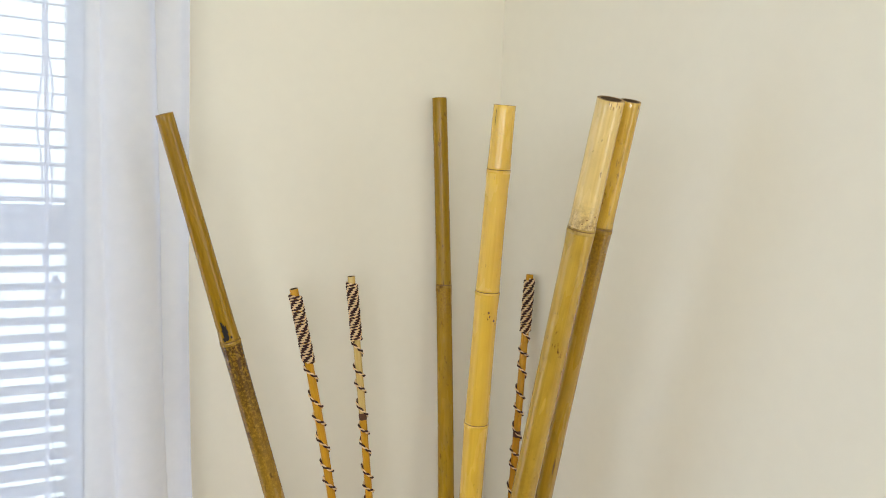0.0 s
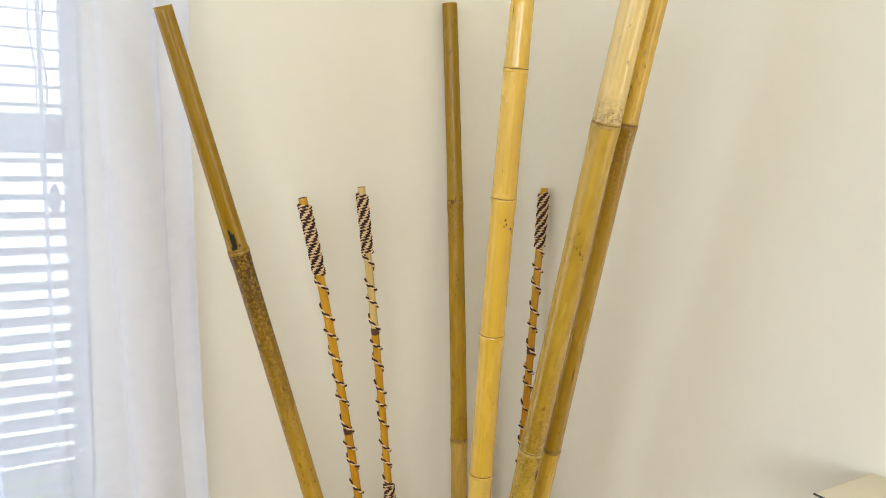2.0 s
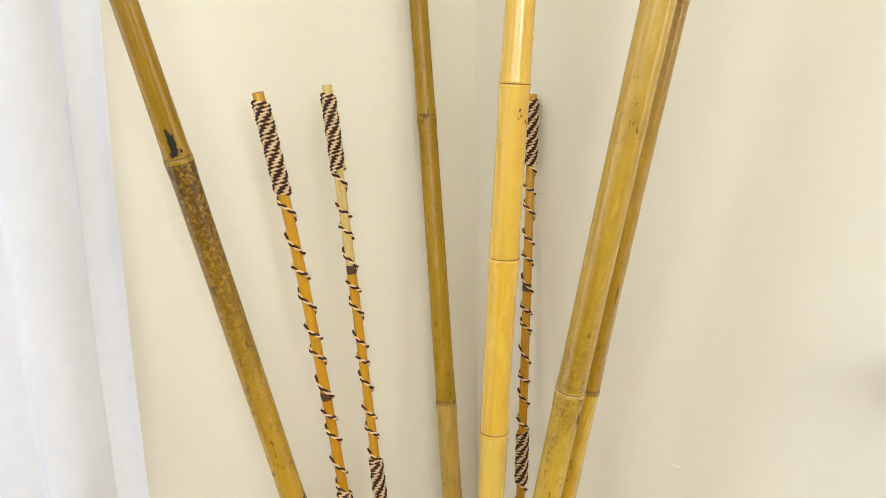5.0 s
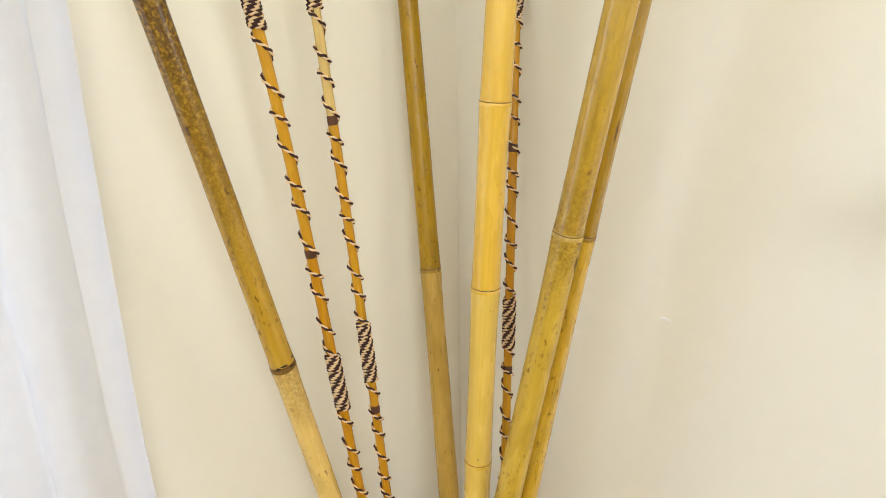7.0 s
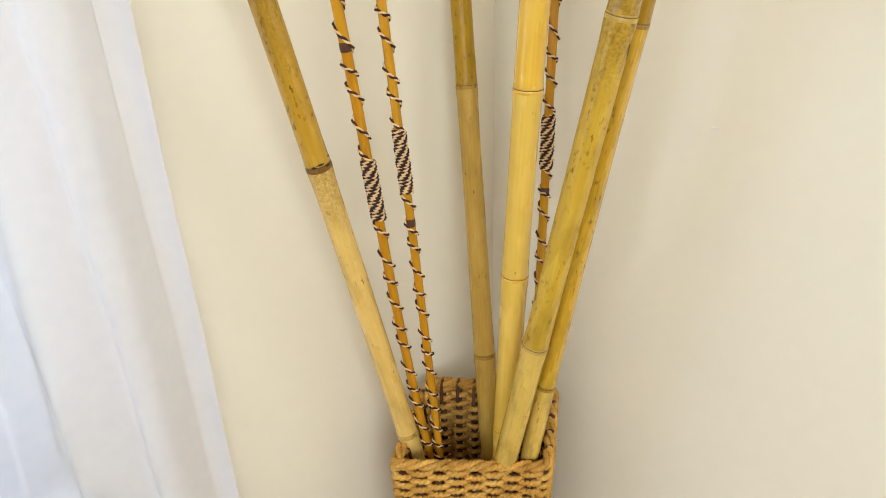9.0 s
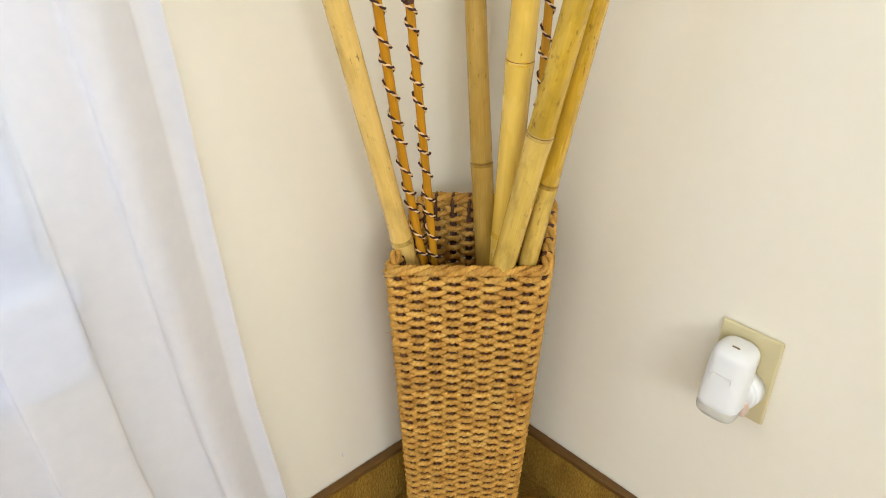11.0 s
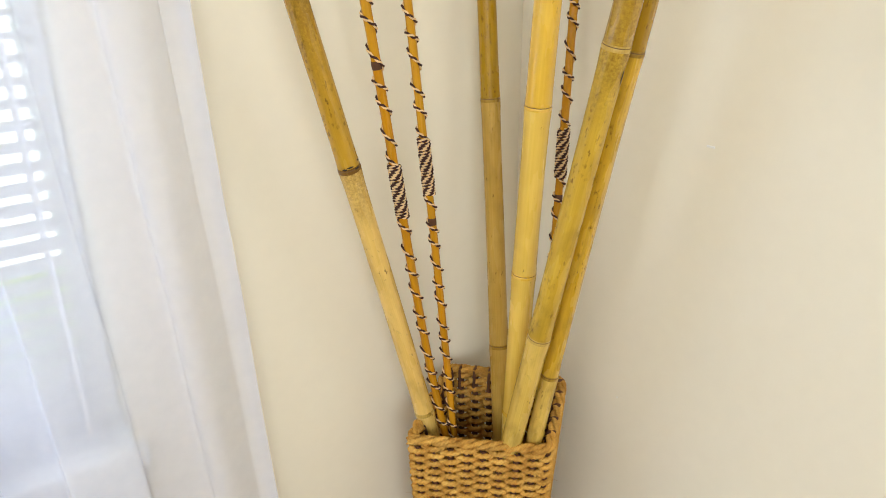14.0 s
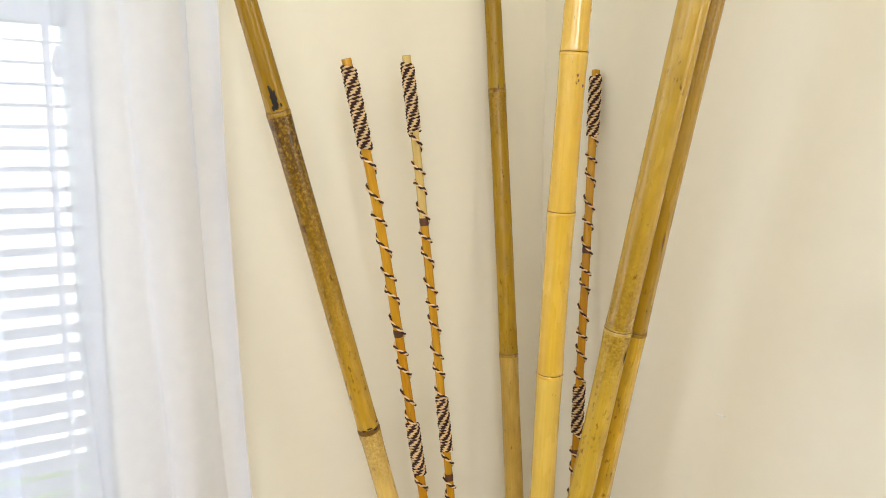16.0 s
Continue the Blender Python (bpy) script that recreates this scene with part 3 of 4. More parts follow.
def basket_outline(s, count, inset=0.0):
    """Points round the basket at s, starting at the front left corner, evenly spaced, with rounded corners."""
    c = [basket_corner(-1, False, s), basket_corner(1, False, s), basket_corner(1, True, s), basket_corner(-1, True, s)]
    mid = sum(c, Vector()) / 4
    r = 0.016
    pts = []
    for k in range(4):
        a, b, d = c[k - 1], c[k], c[(k + 1) % 4]
        p0, p1 = b + (a - b).normalized() * r, b + (d - b).normalized() * r
        for q in range(7):
            t = q / 6
            pts.append(p0 * (1 - t) ** 2 + b * 2 * t * (1 - t) + p1 * t * t)
    P = np.array([list(p) for p in pts])
    P = np.vstack([P, P[:1]])
    cum = np.r_[0, np.cumsum(np.linalg.norm(np.diff(P, axis=0), axis=1))]
    want = np.linspace(0, cum[-1], count, endpoint=False)
    out = np.stack([np.interp(want, cum, P[:, a]) for a in range(3)], -1)
    tan = np.roll(out, -1, 0) - np.roll(out, 1, 0)
    nor = np.stack([tan[:, 1], -tan[:, 0], np.zeros(len(out))], -1)
    nor /= np.linalg.norm(nor, axis=1)[:, None]
    return out - nor * inset, nor, cum[-1]


basket = thing("woven_basket", (-0.15, -0.125, 0.0), "tall tapered square basket woven from tan rope on dark stakes", "basket")
STAKES, ROWS_UP = 28, 75
rng = np.random.RandomState(11)
for k in range(ROWS_UP):
    s = (k + 0.5) / (ROWS_UP + 0.6)
    count = 544
    mid_line, nor, length = basket_outline(s, count, 0.004)
    a = np.arange(count) / count
    phase = np.pi * (k % 2)
    sway = np.cos(np.pi * STAKES * a + phase)
    wob = np.interp(a, np.linspace(0, 1, 30), np.r_[(w := rng.randn(29) * 0.0006), w[:1]])
    line = mid_line + nor * (0.0046 * np.tanh(2.2 * (sway + 0.30)))[:, None]
    line[:, 2] += wob - 0.0011 * np.clip(sway, 0, 1)
    turns = round(length / 0.013)
    tw = 2 * np.pi * turns * a + rng.rand() * 6
    verts, faces = [], []
    base = 0
    for ply in (0, np.pi):
        off = nor * (0.0012 * np.cos(tw + ply))[:, None]
        off[:, 2] += 0.0012 * np.sin(tw + ply)
        grain = 1 + 0.10 * np.sin(2 * np.pi * a * round(length / 0.0052) + rng.rand() * 6) + 0.05 * rng.randn(count)
        v, f = tube_rings(line + off, 0.0030 * grain.clip(0.75, 1.25), 6, closed=True)
        verts.append(v)
        faces.append(f + base)
        base += len(v)
    link_mesh("weft_rope", np.vstack(verts), np.vstack(faces), ROPE, basket)
for k in range(STAKES):
    pts = []
    for j in range(9):
        line, nor, _ = basket_outline(j / 8 * 0.985, STAKES * 4, 0.004)
        pts.append(line[(k * 4) % (STAKES * 4)])
    v, f = tube_rings(pts, 0.0046, 6)
    link_mesh("stake", v, f, STAKE, basket)
# plaited rim: three thick strands that ride over the top row
line, nor, length = basket_outline(1.0, 700, 0.004)
a = np.arange(700) / 700
for ply in range(3):
    ph = 2 * np.pi * (a * round(length / 0.055) + ply / 3)
    off = nor * (0.0040 * np.cos(ph))[:, None]
    off[:, 2] += 0.0030 * np.sin(ph) + 0.001
    verts, faces, base = [], [], 0
    for q in (0, np.pi):
        tw = 2 * np.pi * a * round(length / 0.010) + q
        o2 = nor * (0.0013 * np.cos(tw))[:, None]
        o2[:, 2] += 0.0015 * np.sin(tw)
        v, f = tube_rings(line + off + o2, 0.0026, 6, closed=True)
        verts.append(v)
        faces.append(f + base)
        base += len(v)
    link_mesh("rim_plait", np.vstack(verts), np.vstack(faces), ROPE, basket)
ring, _, _ = basket_outline(0.02, 40, 0.006)
bv = [tuple(p) for p in ring] + [(p[0], p[1], p[2] - 0.006) for p in ring]
link_mesh("base", bv, [tuple(range(40)), tuple(range(79, 39, -1))] + [(i, i + 40, (i + 1) % 40 + 40, (i + 1) % 40) for i in range(40)], STAKE, basket, smooth=False)
# the stakes are bent over the rim towards the inside
for k in range(STAKES):
    line, nor, _ = basket_outline(1.0, STAKES * 4, 0.004)
    p, n = line[(k * 4) % (STAKES * 4)], nor[(k * 4) % (STAKES * 4)]
    if (Vector(p) - MID).dot(IN) < 0.02:
        continue
    low, lown, _ = basket_outline(0.955, STAKES * 4, 0.004)
    q = low[(k * 4) % (STAKES * 4)] - n * 0.0085
    pts = [p + n * (0.0062 * math.cos(a)) + np.array([0, 0, 0.0058 * math.sin(a)]) for a in np.linspace(0.9, math.pi, 7)] + [p * (1 - t) + q * t - n * (0.0062 * (1 - t)) for t in (0.3, 0.65, 1.0)]
    v, f = tube_rings(pts, 0.0022, 6)
    link_mesh("stake_loop", v, f, STAKE, basket)
# loose rope ends at the rim and along the corners
for s, at, reach in ((0.985, 0.0, 0.007), (0.972, 0.004, 0.006), (0.93, 0.292, 0.005), (0.62, 0.29, 0.007), (0.40, 0.285, 0.012)):
    line, nor, _ = basket_outline(s, 1000, 0.0)
    i = int(at * 1000)
    p, n = line[i], nor[i]
    pts = [p + n * (reach * t) + np.array([0, 0, -0.004 * t * t]) for t in np.linspace(0, 1, 6)]
    v, f = tube_rings(pts, np.linspace(0.0021, 0.0013, 6), 6)
    link_mesh("rope_end", v, f, ROPE, basket)
# frayed fibres that stand off the ropes
fv, ff, base = [], [], 0
for k in range(420):
    line, nor, _ = basket_outline(0.04 + 0.94 * rng.rand(), 200, 0.0)
    i = rng.randint(0, 110)
    d = nor[i] * 0.8 + rng.randn(3) * 0.8
    d /= np.linalg.norm(d)
    bend = rng.randn(3) * 0.5
    reach = 0.003 + 0.006 * rng.rand()
    pts = [line[i] - nor[i] * 0.001 + d * (reach * t) + bend * (reach * t * t) for t in np.linspace(0, 1, 4)]
    v, f = tube_rings(pts, np.array([0.00028, 0.00024, 0.0002, 0.0001]), 3)
    fv.append(v)
    ff.append(f + base)
    base += len(v)
fibres = link_mesh("frayed_fibres", np.vstack(fv), np.vstack(ff), ROPE, basket, label="frayed rope fibres")
tagged(fibres, kind="stuff")
settle(basket)

# ---- bamboo poles standing in the basket ----


def axis_at(c, foot, z):
    """The axis of a pole: a shallow curve above the rim, straight to its foot below it."""
    def curve(h):
        u = h - 1.0
        more = c[6:] or (0.0, 0.0)
        return Vector((c[0] + c[1] * u + c[2] * u * u + more[0] * u ** 3, c[3] + c[4] * u + c[5] * u * u + more[1] * u ** 3, h))
    if z >= 0.46:
        return curve(z)
    t = (z - 0.016) / (0.46 - 0.016)
    p = curve(0.46)
    return Vector((foot[0] + (p.x - foot[0]) * t, foot[1] + (p.y - foot[1]) * t, z))


def culm_piece(name, c, foot, z0, z1, radius, mat, parent, sides=28, steps=18, label="", cap_top=False, slant=0.0):
    """One internode, radius(z) along the axis. The top piece is hollow, with a rim cut at a slant towards the room."""
    zs = np.linspace(z0, z1, steps + 1)
    verts, uvs, faces, slots = [], [], [], []
    rows = [(z, radius(z), 0) for z in zs]
    if cap_top:
        r = radius(z1)
        rows += [(z1 + 0.0004, r * 0.97, 1), (z1 + 0.0002, r * 0.76, 1), (z1 - 0.004, r * 0.74, 2), (z1 - 0.05, r * 0.70, 2), (z1 - 0.051, 0.0005, 2)]
    for j, (z, r, _) in enumerate(rows):
        lean = slant * min(1.0, max(0.0, 1 - (z1 - z) / 0.06)) if cap_top else 0.0
        o = axis_at(c, foot, z)
        d = (axis_at(c, foot, z + 0.01) - axis_at(c, foot, z - 0.01)).normalized()
        e1 = d.cross(Vector((0.6, -0.8, 0))).normalized()
        e2 = d.cross(e1)
        for k in range(sides + 1):
            a = 2 * math.pi * k / sides
            rr = r * (1 + 0.012 * math.sin(2 * a + 9 * z) + 0.008 * math.sin(3 * a + 4))
            out = e1 * (rr * math.cos(a)) + e2 * (rr * math.sin(a))
            verts.append(o + out + d * (lean * (0.66 * out.x + 0.75 * out.y)))
            uvs.append((k / sides, z))
    w = sides + 1
    for j in range(len(rows) - 1):
        for k in range(sides):
            faces.append((j * w + k, j * w + k + 1, (j + 1) * w + k + 1, (j + 1) * w + k))
            slots.append(rows[j + 1][2])
    return link_mesh(name, verts, faces, [mat, CUT, HOLLOW_SHADE], parent, uvs=uvs, label=label, slots=slots)


def bamboo_pole(c, foot, top, nodes_z, radii, mats, node_mats, label, swell=0.07, seams=9, slant=0.03):
    root = thing("bamboo_pole", tuple(axis_at(c, foot, 0.016)), label, "bamboo pole", "bamboo poles in the basket")
    zr, rr = zip(*sorted(radii))

    def girth(z):
        r = float(np.interp(z, zr, rr))
        for n in nodes_z:
            r *= 1 + swell * math.exp(-((z - n + 0.004) / 0.010) ** 2) + 0.02 * math.exp(-((z - n) / 0.04) ** 2)
        return r
    marks = [top, *nodes_z, 0.016]
    for k in range(len(marks) - 1):
        hi = marks[k] - (0.003 if k else 0.0)
        lo = marks[k + 1] + (0.003 if k + 1 < len(marks) - 1 else 0.0)
        steps = max(10, int((hi - lo) / 0.006))
        culm_piece("internode", c, foot, lo, hi, girth, mats[min(k, len(mats) - 1)], root, steps=steps, cap_top=(k == 0), slant=slant)
    for k, z in enumerate(nodes_z):
        mat = node_mats[min(k, len(node_mats) - 1)]
        # a raised lip with a narrow dark groove over it
        def lip(h, z=z):
            t = (h - z) / 0.003
            return girth(h) * (1.0 + 0.022 * math.exp(-((t + 0.35) / 0.45) ** 2) - 0.03 * math.exp(-((t - 0.45) / 0.2) ** 2))
        ring = culm_piece("node_ring", c, foot, z - 0.003, z + 0.003, lip, mat, root, steps=10)
        if k < seams:
            def seam(h, z=z):
                return girth(h) * (1.014 + 0.006 * math.sin((h - z) * 4000))
            culm_piece("node_seam", c, foot, z + 0.0007, z + 0.0015, seam, NODE_LINE, ring, steps=3, label="thin dark seam")
    return root


A = (-0.371, -0.2958, -0.0105, -0.1104, -0.0519, 0.0047)
B = (-0.1024, 0.0019, -0.058, -0.050, 0.0929, -0.0599)
C = (-0.1601, -0.0243, 0.014, -0.2088, -0.0945, -0.0193)
D = (-0.1617, 0.003, 0.0053, -0.3035, -0.2363, -0.0051, 0.018, 0.0)
E = (-0.1263, 0.0103, -0.013, -0.2966, -0.2162, -0.0417)
pole_a = bamboo_pole(A, (-0.160, -0.070), 1.469, [1.221, 0.880, 0.52], [(0.1, 0.0125), (0.5, 0.0122), (0.9, 0.0117), (1.2, 0.0110), (1.47, 0.0093)],
    [GOLD_TOP, GOLD_SPECK, GOLD_PALE, GOLD_PALE], [NODE_LIGHT, NODE_DARK, NODE_STRAW],
    "golden bamboo pole with dark brown speckles below a charred joint", seams=2)
pole_b = bamboo_pole(B, (-0.110, -0.105), 1.535, [1.263, 0.918, 0.586], [(0.1, 0.0130), (0.6, 0.0128), (1.0, 0.0117), (1.3, 0.0108), (1.53, 0.0106)],
    [OLIVE_TOP, SPECK_OLIVE, OLIVE_LOW, OLIVE_LOW], [NODE_LIGHT, NODE_LIGHT, NODE_LIGHT],
    "slim olive-brown bamboo pole leaning against the wall", swell=0.05)
pole_c = bamboo_pole(C, (-0.140, -0.135), 1.499, [1.426, 1.284, 1.121, 0.939, 0.737, 0.53], [(0.1, 0.0142), (0.8, 0.0141), (1.1, 0.0142), (1.4, 0.0133), (1.5, 0.0128)],
    [YELLOW] * 4 + [YELLOW_LIT], [YELLOW], "smooth bright yellow bamboo pole with thin brown joints", swell=0.045, seams=5)
pole_d = bamboo_pole(D, (-0.165, -0.105), 1.492, [1.366, 1.011, 0.672], [(0.1, 0.0135), (0.7, 0.0134), (1.0, 0.0130), (1.5, 0.0134)],
    [STRAW, GREEN_SPECK, GREEN_LOW, PALE_OLIVE], [NODE_STRAW], "thick straw-coloured bamboo pole with greenish mottling", swell=0.05, slant=0.14)
pole_e = bamboo_pole(E, (-0.120, -0.150), 1.494, [1.367, 1.002, 0.605], [(0.1, 0.0108), (0.7, 0.0108), (1.5, 0.0104)],
    [BROWNISH, BROWN_SPECK, BROWNISH, PALE_OLIVE], [NODE_LIGHT], "brownish bamboo pole standing behind a thicker one", swell=0.05, slant=0.10)


def scar(parent, c, foot, z, r, facing, width, height, mat, name, seed):
    """A ragged split lying on the skin of a pole."""
    rnd = random.Random(seed)
    o = axis_at(c, foot, z)
    d = (axis_at(c, foot, z + 0.01) - axis_at(c, foot, z - 0.01)).normalized()
    n = (Vector(facing) - d * Vector(facing).dot(d)).normalized()
    side = d.cross(n)
    rim = []
    for k in range(26):
        a = 2 * math.pi * k / 26
        g = 0.55 + 0.35 * rnd.random() + (0.14 if k % 3 == 0 else 0.0)
        u, h = width * g * math.cos(a), height * g * math.sin(a)
        rim.append(o + d * h + (n * math.cos(u / r) + side * math.sin(u / r)) * (r * 1.012))
    mid = o + n * (r * 1.004)
    return link_mesh(name, rim + [mid], [(k, (k + 1) % 26, 26) for k in range(26)], mat, parent, smooth=False)


scar(pole_a, A, (-0.160, -0.070), 1.234, 0.0113, (-0.42, -1.0, 0.0), 0.0040, 0.0135, CRACK, "charred_split", 3)
for k, (h, u, w, tall) in enumerate(((1.2435, -0.62, 0.0014, 0.0042), (1.2265, -0.75, 0.0026, 0.0030), (1.2205, -0.25, 0.0034, 0.0013), (1.2175, -0.9, 0.0018, 0.0022), (1.2280, 0.05, 0.0012, 0.0024))):
    scar(pole_a, A, (-0.160, -0.070), h, 0.0116, (u, -1.0, 0.0), w, tall, CRACK, "scorch", 80 + k)
scar(pole_d, D, (-0.165, -0.105), 0.985, 0.0133, (0.25, -1.0, 0.0), 0.0014, 0.009, CRACK, "split", 5)
scar(pole_e, E, (-0.120, -0.150), 1.100, 0.0109, (-0.25, -1.0, 0.0), 0.0011, 0.012, NODE_LINE, "split", 6)
for z, sd, w in ((1.262, 1, 0.0016), (1.257, 2, 0.0011), (1.252, 6, 0.0018), (1.248, 8, 0.0010), (1.325, 9, 0.0012)):
    scar(pole_c, C, (-0.140, -0.135), z, 0.0141, (-0.45 + 0.11 * sd, -1.0, 0.0), w, 0.0022, NODE_LINE, "scuff", sd)
scar(pole_b, B, (-0.110, -0.105), 1.268, 0.0117, (-0.55, -1.0, 0.0), 0.0006, 0.0050, CRACK, "tick", 4)
scar(pole_c, C, (-0.140, -0.135), 1.486, 0.0130, (-1.0, -0.25, 0.0), 0.0005, 0.012, CRACK, "end_crack", 14)
for k in range(7):
    scar(pole_d, D, (-0.165, -0.105), 1.4885 - 0.002 * (k % 3), 0.0136, (-0.9 + 0.23 * k, -1.0, 0.0), 0.0004, 0.0028 + 0.0014 * (k % 2), NODE_LINE, "end_crack", 20 + k)
for k, (h, u) in enumerate(((1.3745, -0.9), (1.3790, -0.5), (1.3735, -0.2), (1.3830, 0.1), (1.3760, 0.5))):
    scar(pole_d, D, (-0.165, -0.105), h, 0.0139, (u, -1.0, 0.0), 0.0011 + 0.0005 * (k % 2), 0.0008, NODE_LINE, "scuff", 40 + k)
for k, (h, u, w) in enumerate(((0.8835, -1.1, 0.0036), (0.8850, -0.35, 0.0044), (0.8815, 0.25, 0.0040), (0.8890, 0.7, 0.0024))):
    scar(pole_a, A, (-0.160, -0.070), h, 0.0130, (u, -1.0, 0.0), w, 0.0014, CRACK, "scorch", 60 + k)
for root in (pole_a, pole_b, pole_c, pole_d, pole_e):
    settle(root)

# ---- thin canes wound with two-coloured cord ----


def cane(c, foot, top, r, bands, wraps, pitch, mats, label, seed):
    """A thin cane; bands are heights where its colour changes, wraps the stretches that are wound tightly."""
    rnd = np.random.RandomState(seed)
    root = thing("wrapped_cane", tuple(axis_at(c, foot, 0.016)), label, "cane", "corded canes in the basket")
    marks = [top, *bands, 0.016]
    for k in range(len(marks) - 1):
        culm_piece("cane_section", c, foot, marks[k + 1], marks[k], lambda z: r, mats[k], root, sides=16,
                   steps=max(6, int((marks[k] - marks[k + 1]) / 0.02)), cap_top=(k == 0))
    for z in bands:
        culm_piece("joint", c, foot, z - 0.006, z + 0.003, lambda h, z=z: r * (1.12 - 20 * abs(h - z + 0.0015)), STAKE, root, sides=16, steps=7, label="dark red-brown joint")

    def wound(z_hi, z_lo, step, plies, slack):
        turns = (z_hi - z_lo) / step
        per = 44
        n = max(8, int(turns * per))
        t = np.linspace(0, turns, n)
        z = z_hi - t * step
        if not slack:
            z = z + 0.0006 * np.sin(1.7 * t + seed)
        if slack:
            z = z + 0.004 * np.sin(2 * np.pi * t / 2.7 + seed) * np.clip(np.minimum(t, turns - t), 0, 1)
        ang = 2 * np.pi * t + seed
        if slack:
            ang = ang + 0.35 * np.sin(2 * np.pi * t * 0.23 + seed)
        R = r + 0.0014
        base = np.array([list(axis_at(c, foot, float(h))) for h in z])
        rad = np.stack([np.cos(ang), np.sin(ang), np.zeros(n)], -1)
        length = np.r_[0, np.cumsum(np.hypot(np.diff(ang) * R, np.diff(z)))]
        tw = ang * plies + np.cumsum(rnd.randn(n)) * 0.055
        for ply, mat, what in ((0.0, CORD_DARK, "dark_strand"), (np.pi, CORD_LIGHT, "cream_strand")):
            o = rad * (R + 0.00075 * np.cos(tw + ply))[:, None]
            o[:, 2] = 0.00110 * np.sin(tw + ply)
            v, f = tube_rings(base + o, (0.00132 if ply == 0.0 else 0.00108) * (1 + 0.06 * rnd.randn(n)).clip(0.85, 1.15), 5)
            link_mesh(what, v, f, mat, root, label="dark brown twisted strand" if ply == 0 else "cream twisted strand")

    cursor = wraps[0][0]
    for hi, lo in wraps:
        if cursor > hi + 0.005:
            wound(cursor, hi, pitch, 3.6, True)
        wound(hi, lo, 0.0036, 4.23, False)
        cursor = lo
    wound(cursor, 0.42, pitch, 3.6, True)
    settle(root)
    return root


S1 = (-0.3009, -0.1929, -0.0613, -0.1065, -0.0455, 0.0274, -0.0951, 0.1234)
S2 = (-0.247, -0.1099, -0.0125, -0.0982, 0.0084, 0.0105)
S3 = (-0.0366, 0.084, -0.0031, -0.1279, 0.0506, 0.0037)
cane(S1, (-0.145, -0.085), 1.277, 0.0051, [0.985], [(1.269, 1.186), (0.872, 0.806)], 0.0295, [CANE_ORANGE, CANE_DEEP],
     "orange cane wound with dark and cream cord", 1)
cane(S2, (-0.165, -0.100), 1.288, 0.0047, [1.107, 0.795], [(1.279, 1.206), (0.895, 0.826)], 0.0270, [CANE_PALE, CANE_ORANGE, CANE_DEEP],
     "straw-coloured cane wound with dark and cream cord", 2)
cane(S3, (-0.110, -0.160), 1.287, 0.0051, [1.062, 0.80], [(1.281, 1.205), (0.887, 0.825)], 0.0280, [CANE_ORANGE, CANE_DEEP, CANE_ORANGE],
     "brown cane with corded grip leaning against the wall", 4)

# ---- electrical outlet with a plug-in unit ----
outlet = thing("wall_outlet", (0, -0.42, 0.397), "almond plastic outlet cover plate on the wall", "outlet")
cover = part("cover_plate", box(-0.006, -0.0003, -0.4570, -0.3850, 0.336, 0.4535, 0.0028, 3), ALMOND, outlet, smooth=False)
for z in (0.378, 0.417):
    part("receptacle", box(-0.0072, -0.004, -0.437, -0.403, z - 0.014, z + 0.014, 0.004, 3), ALMOND, cover)
part("screw", box(-0.0070, -0.004, -0.4225, -0.4175, 0.3965, 0.4005, 0.001), ALMOND, cover)
settle(outlet)

plug = thing("plug_in_freshener", (-0.03, -0.415, 0.41), "white plug-in air freshener in the wall outlet", "air freshener")


def lofted(stations, sides=36, power=2.7):
    """A closed rounded body: stations of (z, front x, back x, centre y, half width) from its foot to its head."""
    bm = bmesh.new()
    rings = []
    for z, xf, xb, yc, hw in stations:
        ring = []
        for k in range(sides):
            a = 2 * math.pi * k / sides
            ca, sa = math.cos(a), math.sin(a)
            ex = math.copysign(abs(ca) ** (2 / power), ca)
            ey = math.copysign(abs(sa) ** (2 / power), sa)
            ring.append(bm.verts.new(((xf + xb) / 2 + (xb - xf) / 2 * ex, yc + hw * ey, z)))
        rings.append(ring)
    for lo, hi in zip(rings, rings[1:]):
        for k in range(sides):
            bm.faces.new((lo[k], lo[(k + 1) % sides], hi[(k + 1) % sides], hi[k]))
    bm.faces.new(rings[0][::-1])
    bm.faces.new(rings[-1])
    bm.normal_update()
    return bm


def domed(z0, z1, front, back, width, steps=26, cap=0.013):
    """Stations of a body whose ends are rounded off; front, back and width are pairs for foot and head."""
    rows = []
    for k in range(steps + 1):
        t = 0.5 - 0.5 * math.cos(math.pi * k / steps)
        z = z0 + (z1 - z0) * t
        e = min(z - z0, z1 - z, cap) / cap
        g = math.sqrt(max(0.0, 1 - (1 - e) ** 2))
        inset = cap * (1 - g) * 0.95
        f, b = front[0] + (front[1] - front[0]) * t, back[0] + (back[1] - back[0]) * t
        w = width[0] + (width[1] - width[0]) * t
        rows.append((z, f + inset, b - inset * 0.6, -0.4175, max(0.001, w - inset)))
    return rows


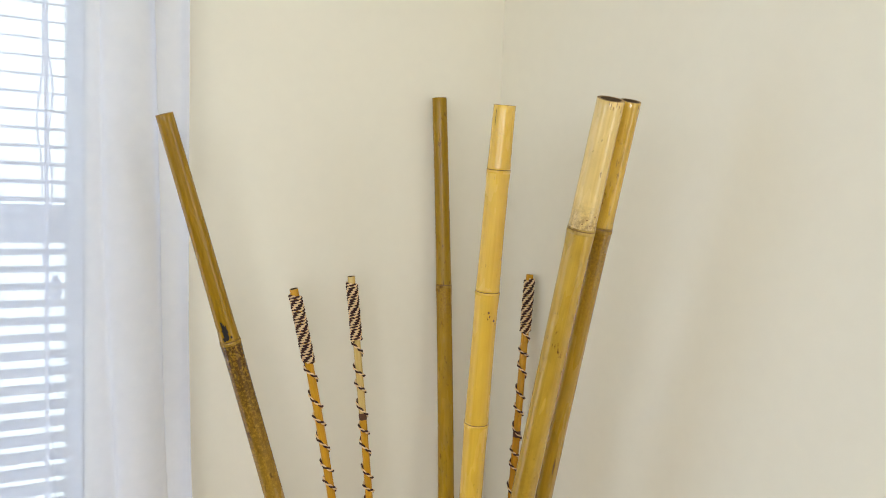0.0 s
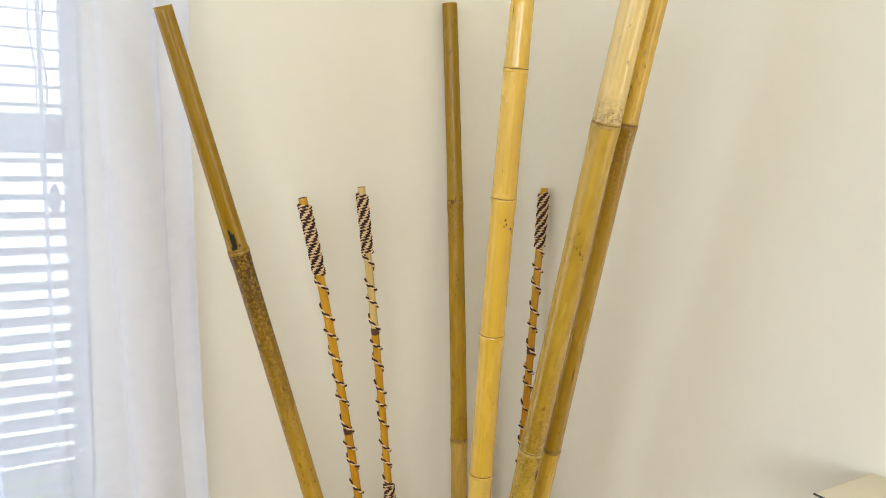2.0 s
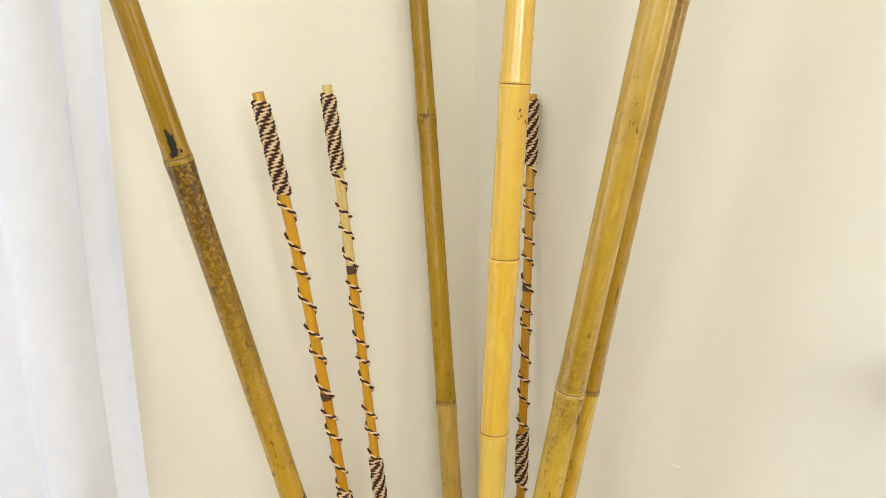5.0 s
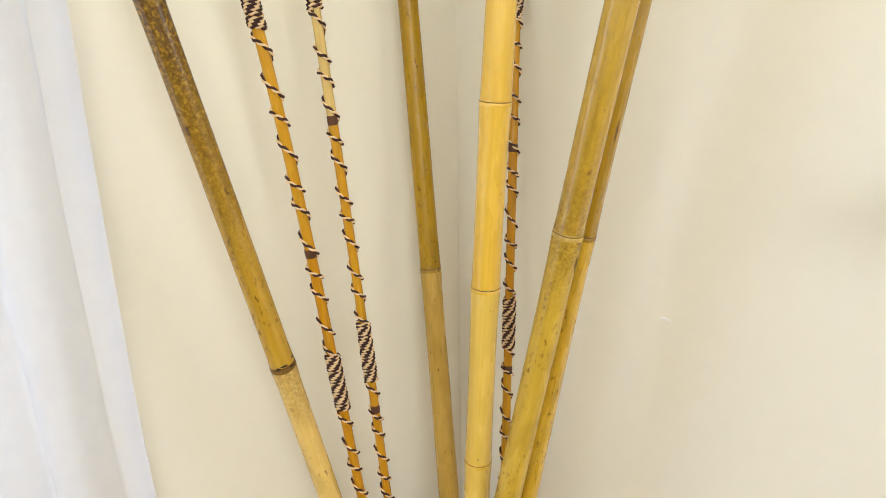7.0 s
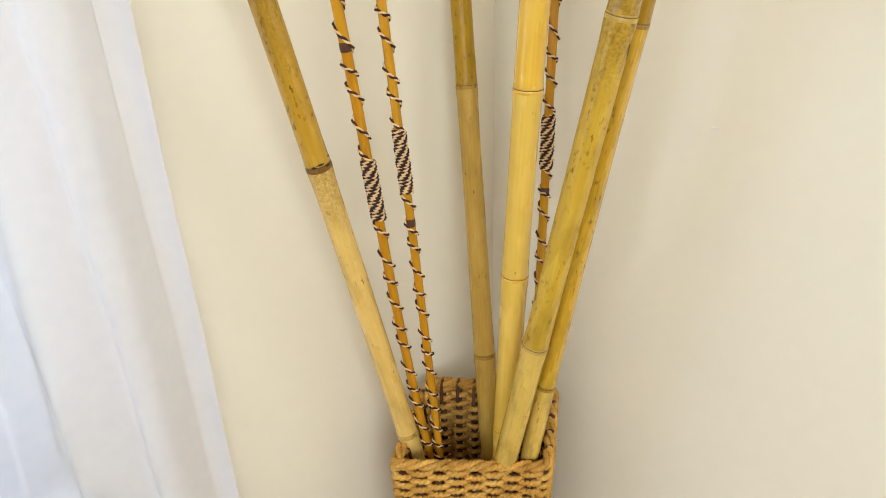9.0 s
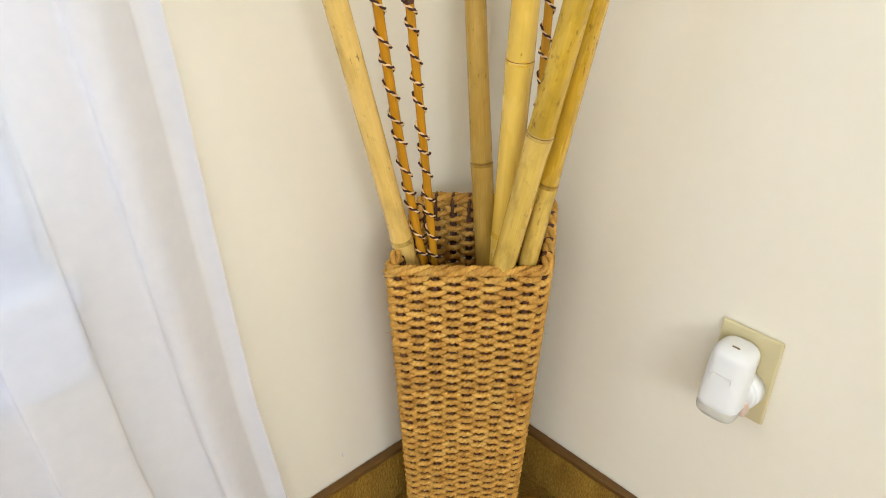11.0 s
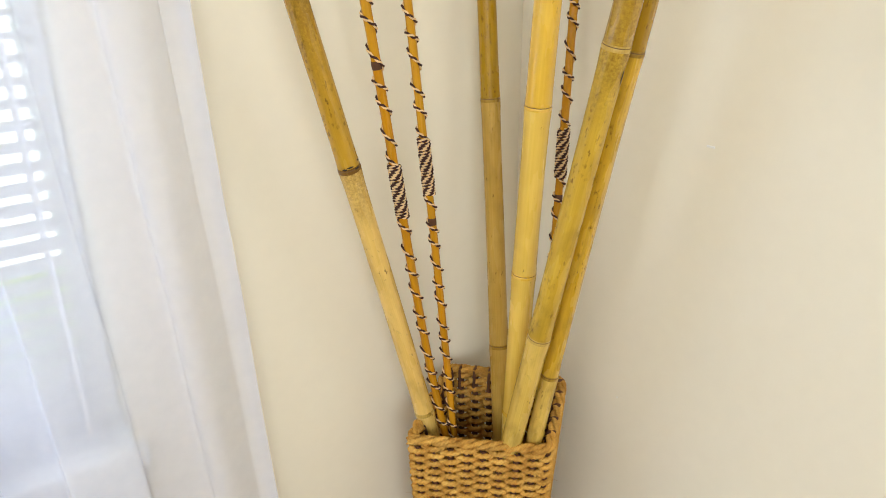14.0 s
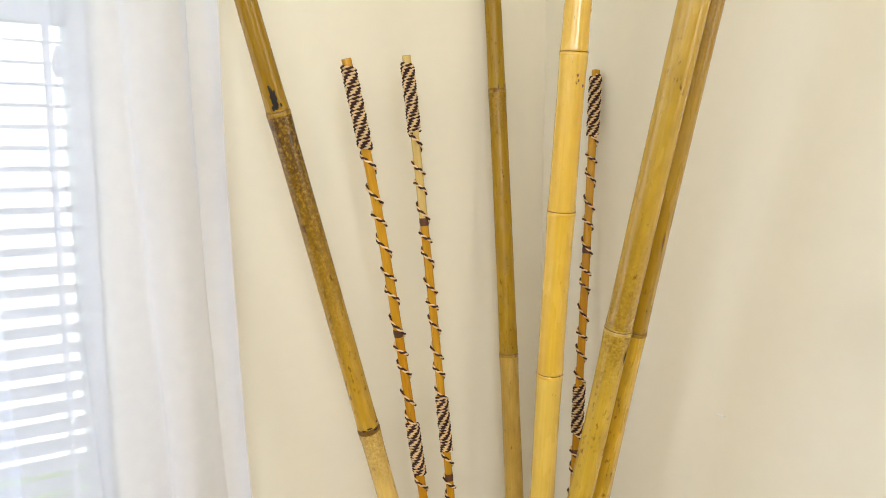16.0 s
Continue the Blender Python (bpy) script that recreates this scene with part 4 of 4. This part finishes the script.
housing = part("housing", lofted(domed(0.3620, 0.4430, (-0.0605, -0.0455), (-0.022, -0.006), (0.0252, 0.0232), cap=0.0125), power=3.3), PLUGWHITE, plug, smooth=True)
disc = bmesh.new()
bmesh.ops.create_cone(disc, cap_ends=True, segments=40, radius1=0.0255, radius2=0.0235, depth=0.021)
bmesh.ops.bevel(disc, geom=[e for e in disc.edges if abs(e.verts[0].co.z - e.verts[1].co.z) < 1e-6], offset=0.003, segments=3, affect="EDGES")
bmesh.ops.transform(disc, matrix=Matrix.Translation((-0.0175, -0.4275, 0.383)) @ Matrix.Rotation(radians(-90), 4, "Y"), verts=disc.verts)
part("plug_base", disc, PLUGWHITE, plug, smooth=True)
# no opening is cut: a brown block carries the slot's shade as colour
part("vent_slot", box(-0.0345, -0.0318, -0.4225, -0.4135, 0.4415, 0.4433, 0.0004), SLOT, housing, "narrow brown block coloured as the vent slot's shade")
# raised outline of a small window on the leaning front
LEAN = Matrix.Translation((-0.0530, -0.4160, 0.4085)) @ Matrix.Rotation(radians(-10.0), 4, "Y")
for y0, y1, z0, z1 in ((-0.0125, 0.0125, 0.0042, 0.0052), (-0.0125, 0.0125, -0.0052, -0.0042), (-0.0125, -0.0115, -0.0042, 0.0042), (0.0115, 0.0125, -0.0042, 0.0042)):
    lip = box(-0.0003, 0.0012, y0, y1, z0, z1, 0.0003)
    bmesh.ops.transform(lip, matrix=LEAN, verts=lip.verts)
    part("window_lip", lip, PLUGWHITE, housing)
part("reservoir", lofted(domed(0.3535, 0.376, (-0.0600, -0.0580), (-0.030, -0.026), (0.0232, 0.0244), cap=0.009), power=3.0), PLUGGREY, plug, "clear grey plastic reservoir", smooth=True)
part("neck", box(-0.034, -0.021, -0.4450, -0.4090, 0.357, 0.377, 0.003), WICK, plug, "pinkish bottle neck under the housing")
settle(plug)

# ---- wall ledge ----
ledge = thing("wall_ledge", (-0.04, -0.8, 1.028), "narrow ledge with cream top and speckled white front", "ledge")
ledge_top = part("top", box(-0.0845, -0.0005, -1.25, -0.586, 1.0655, 1.068, 0.0004), LEDGE_TOP, ledge, "cream laminate top")
part("front", box(-0.085, -0.0005, -1.25, -0.5855, 1.028, 1.0652, 0.0006), SPECKLED, ledge, "speckled white laminate front")
part("edge_strip", box(-0.0862, -0.0847, -1.25, -0.5858, 1.0668, 1.0682, 0.0003), BLACK, ledge_top, "thin black edge strip")
settle(ledge)

# ---- small chips in the paint ----
for name, at, size in (("paint_chip", (-0.0006, -0.312, 0.892), (0.0008, 0.005, 0.0012)), ("paint_chip", (-0.0006, -0.22, 0.52), (0.0006, 0.0009, 0.0014))):
    x, y, z = at
    chip = part(name, box(x - size[0], x + size[0], y - size[1], y + size[1], z - size[2], z + size[2], 0.0005), CEILING, wall_east)
part("paint_scratch", box(-0.2862, -0.2850, -0.0008, 0.0006, 0.140, 0.147, 0.0003), TAPE, wall_north)
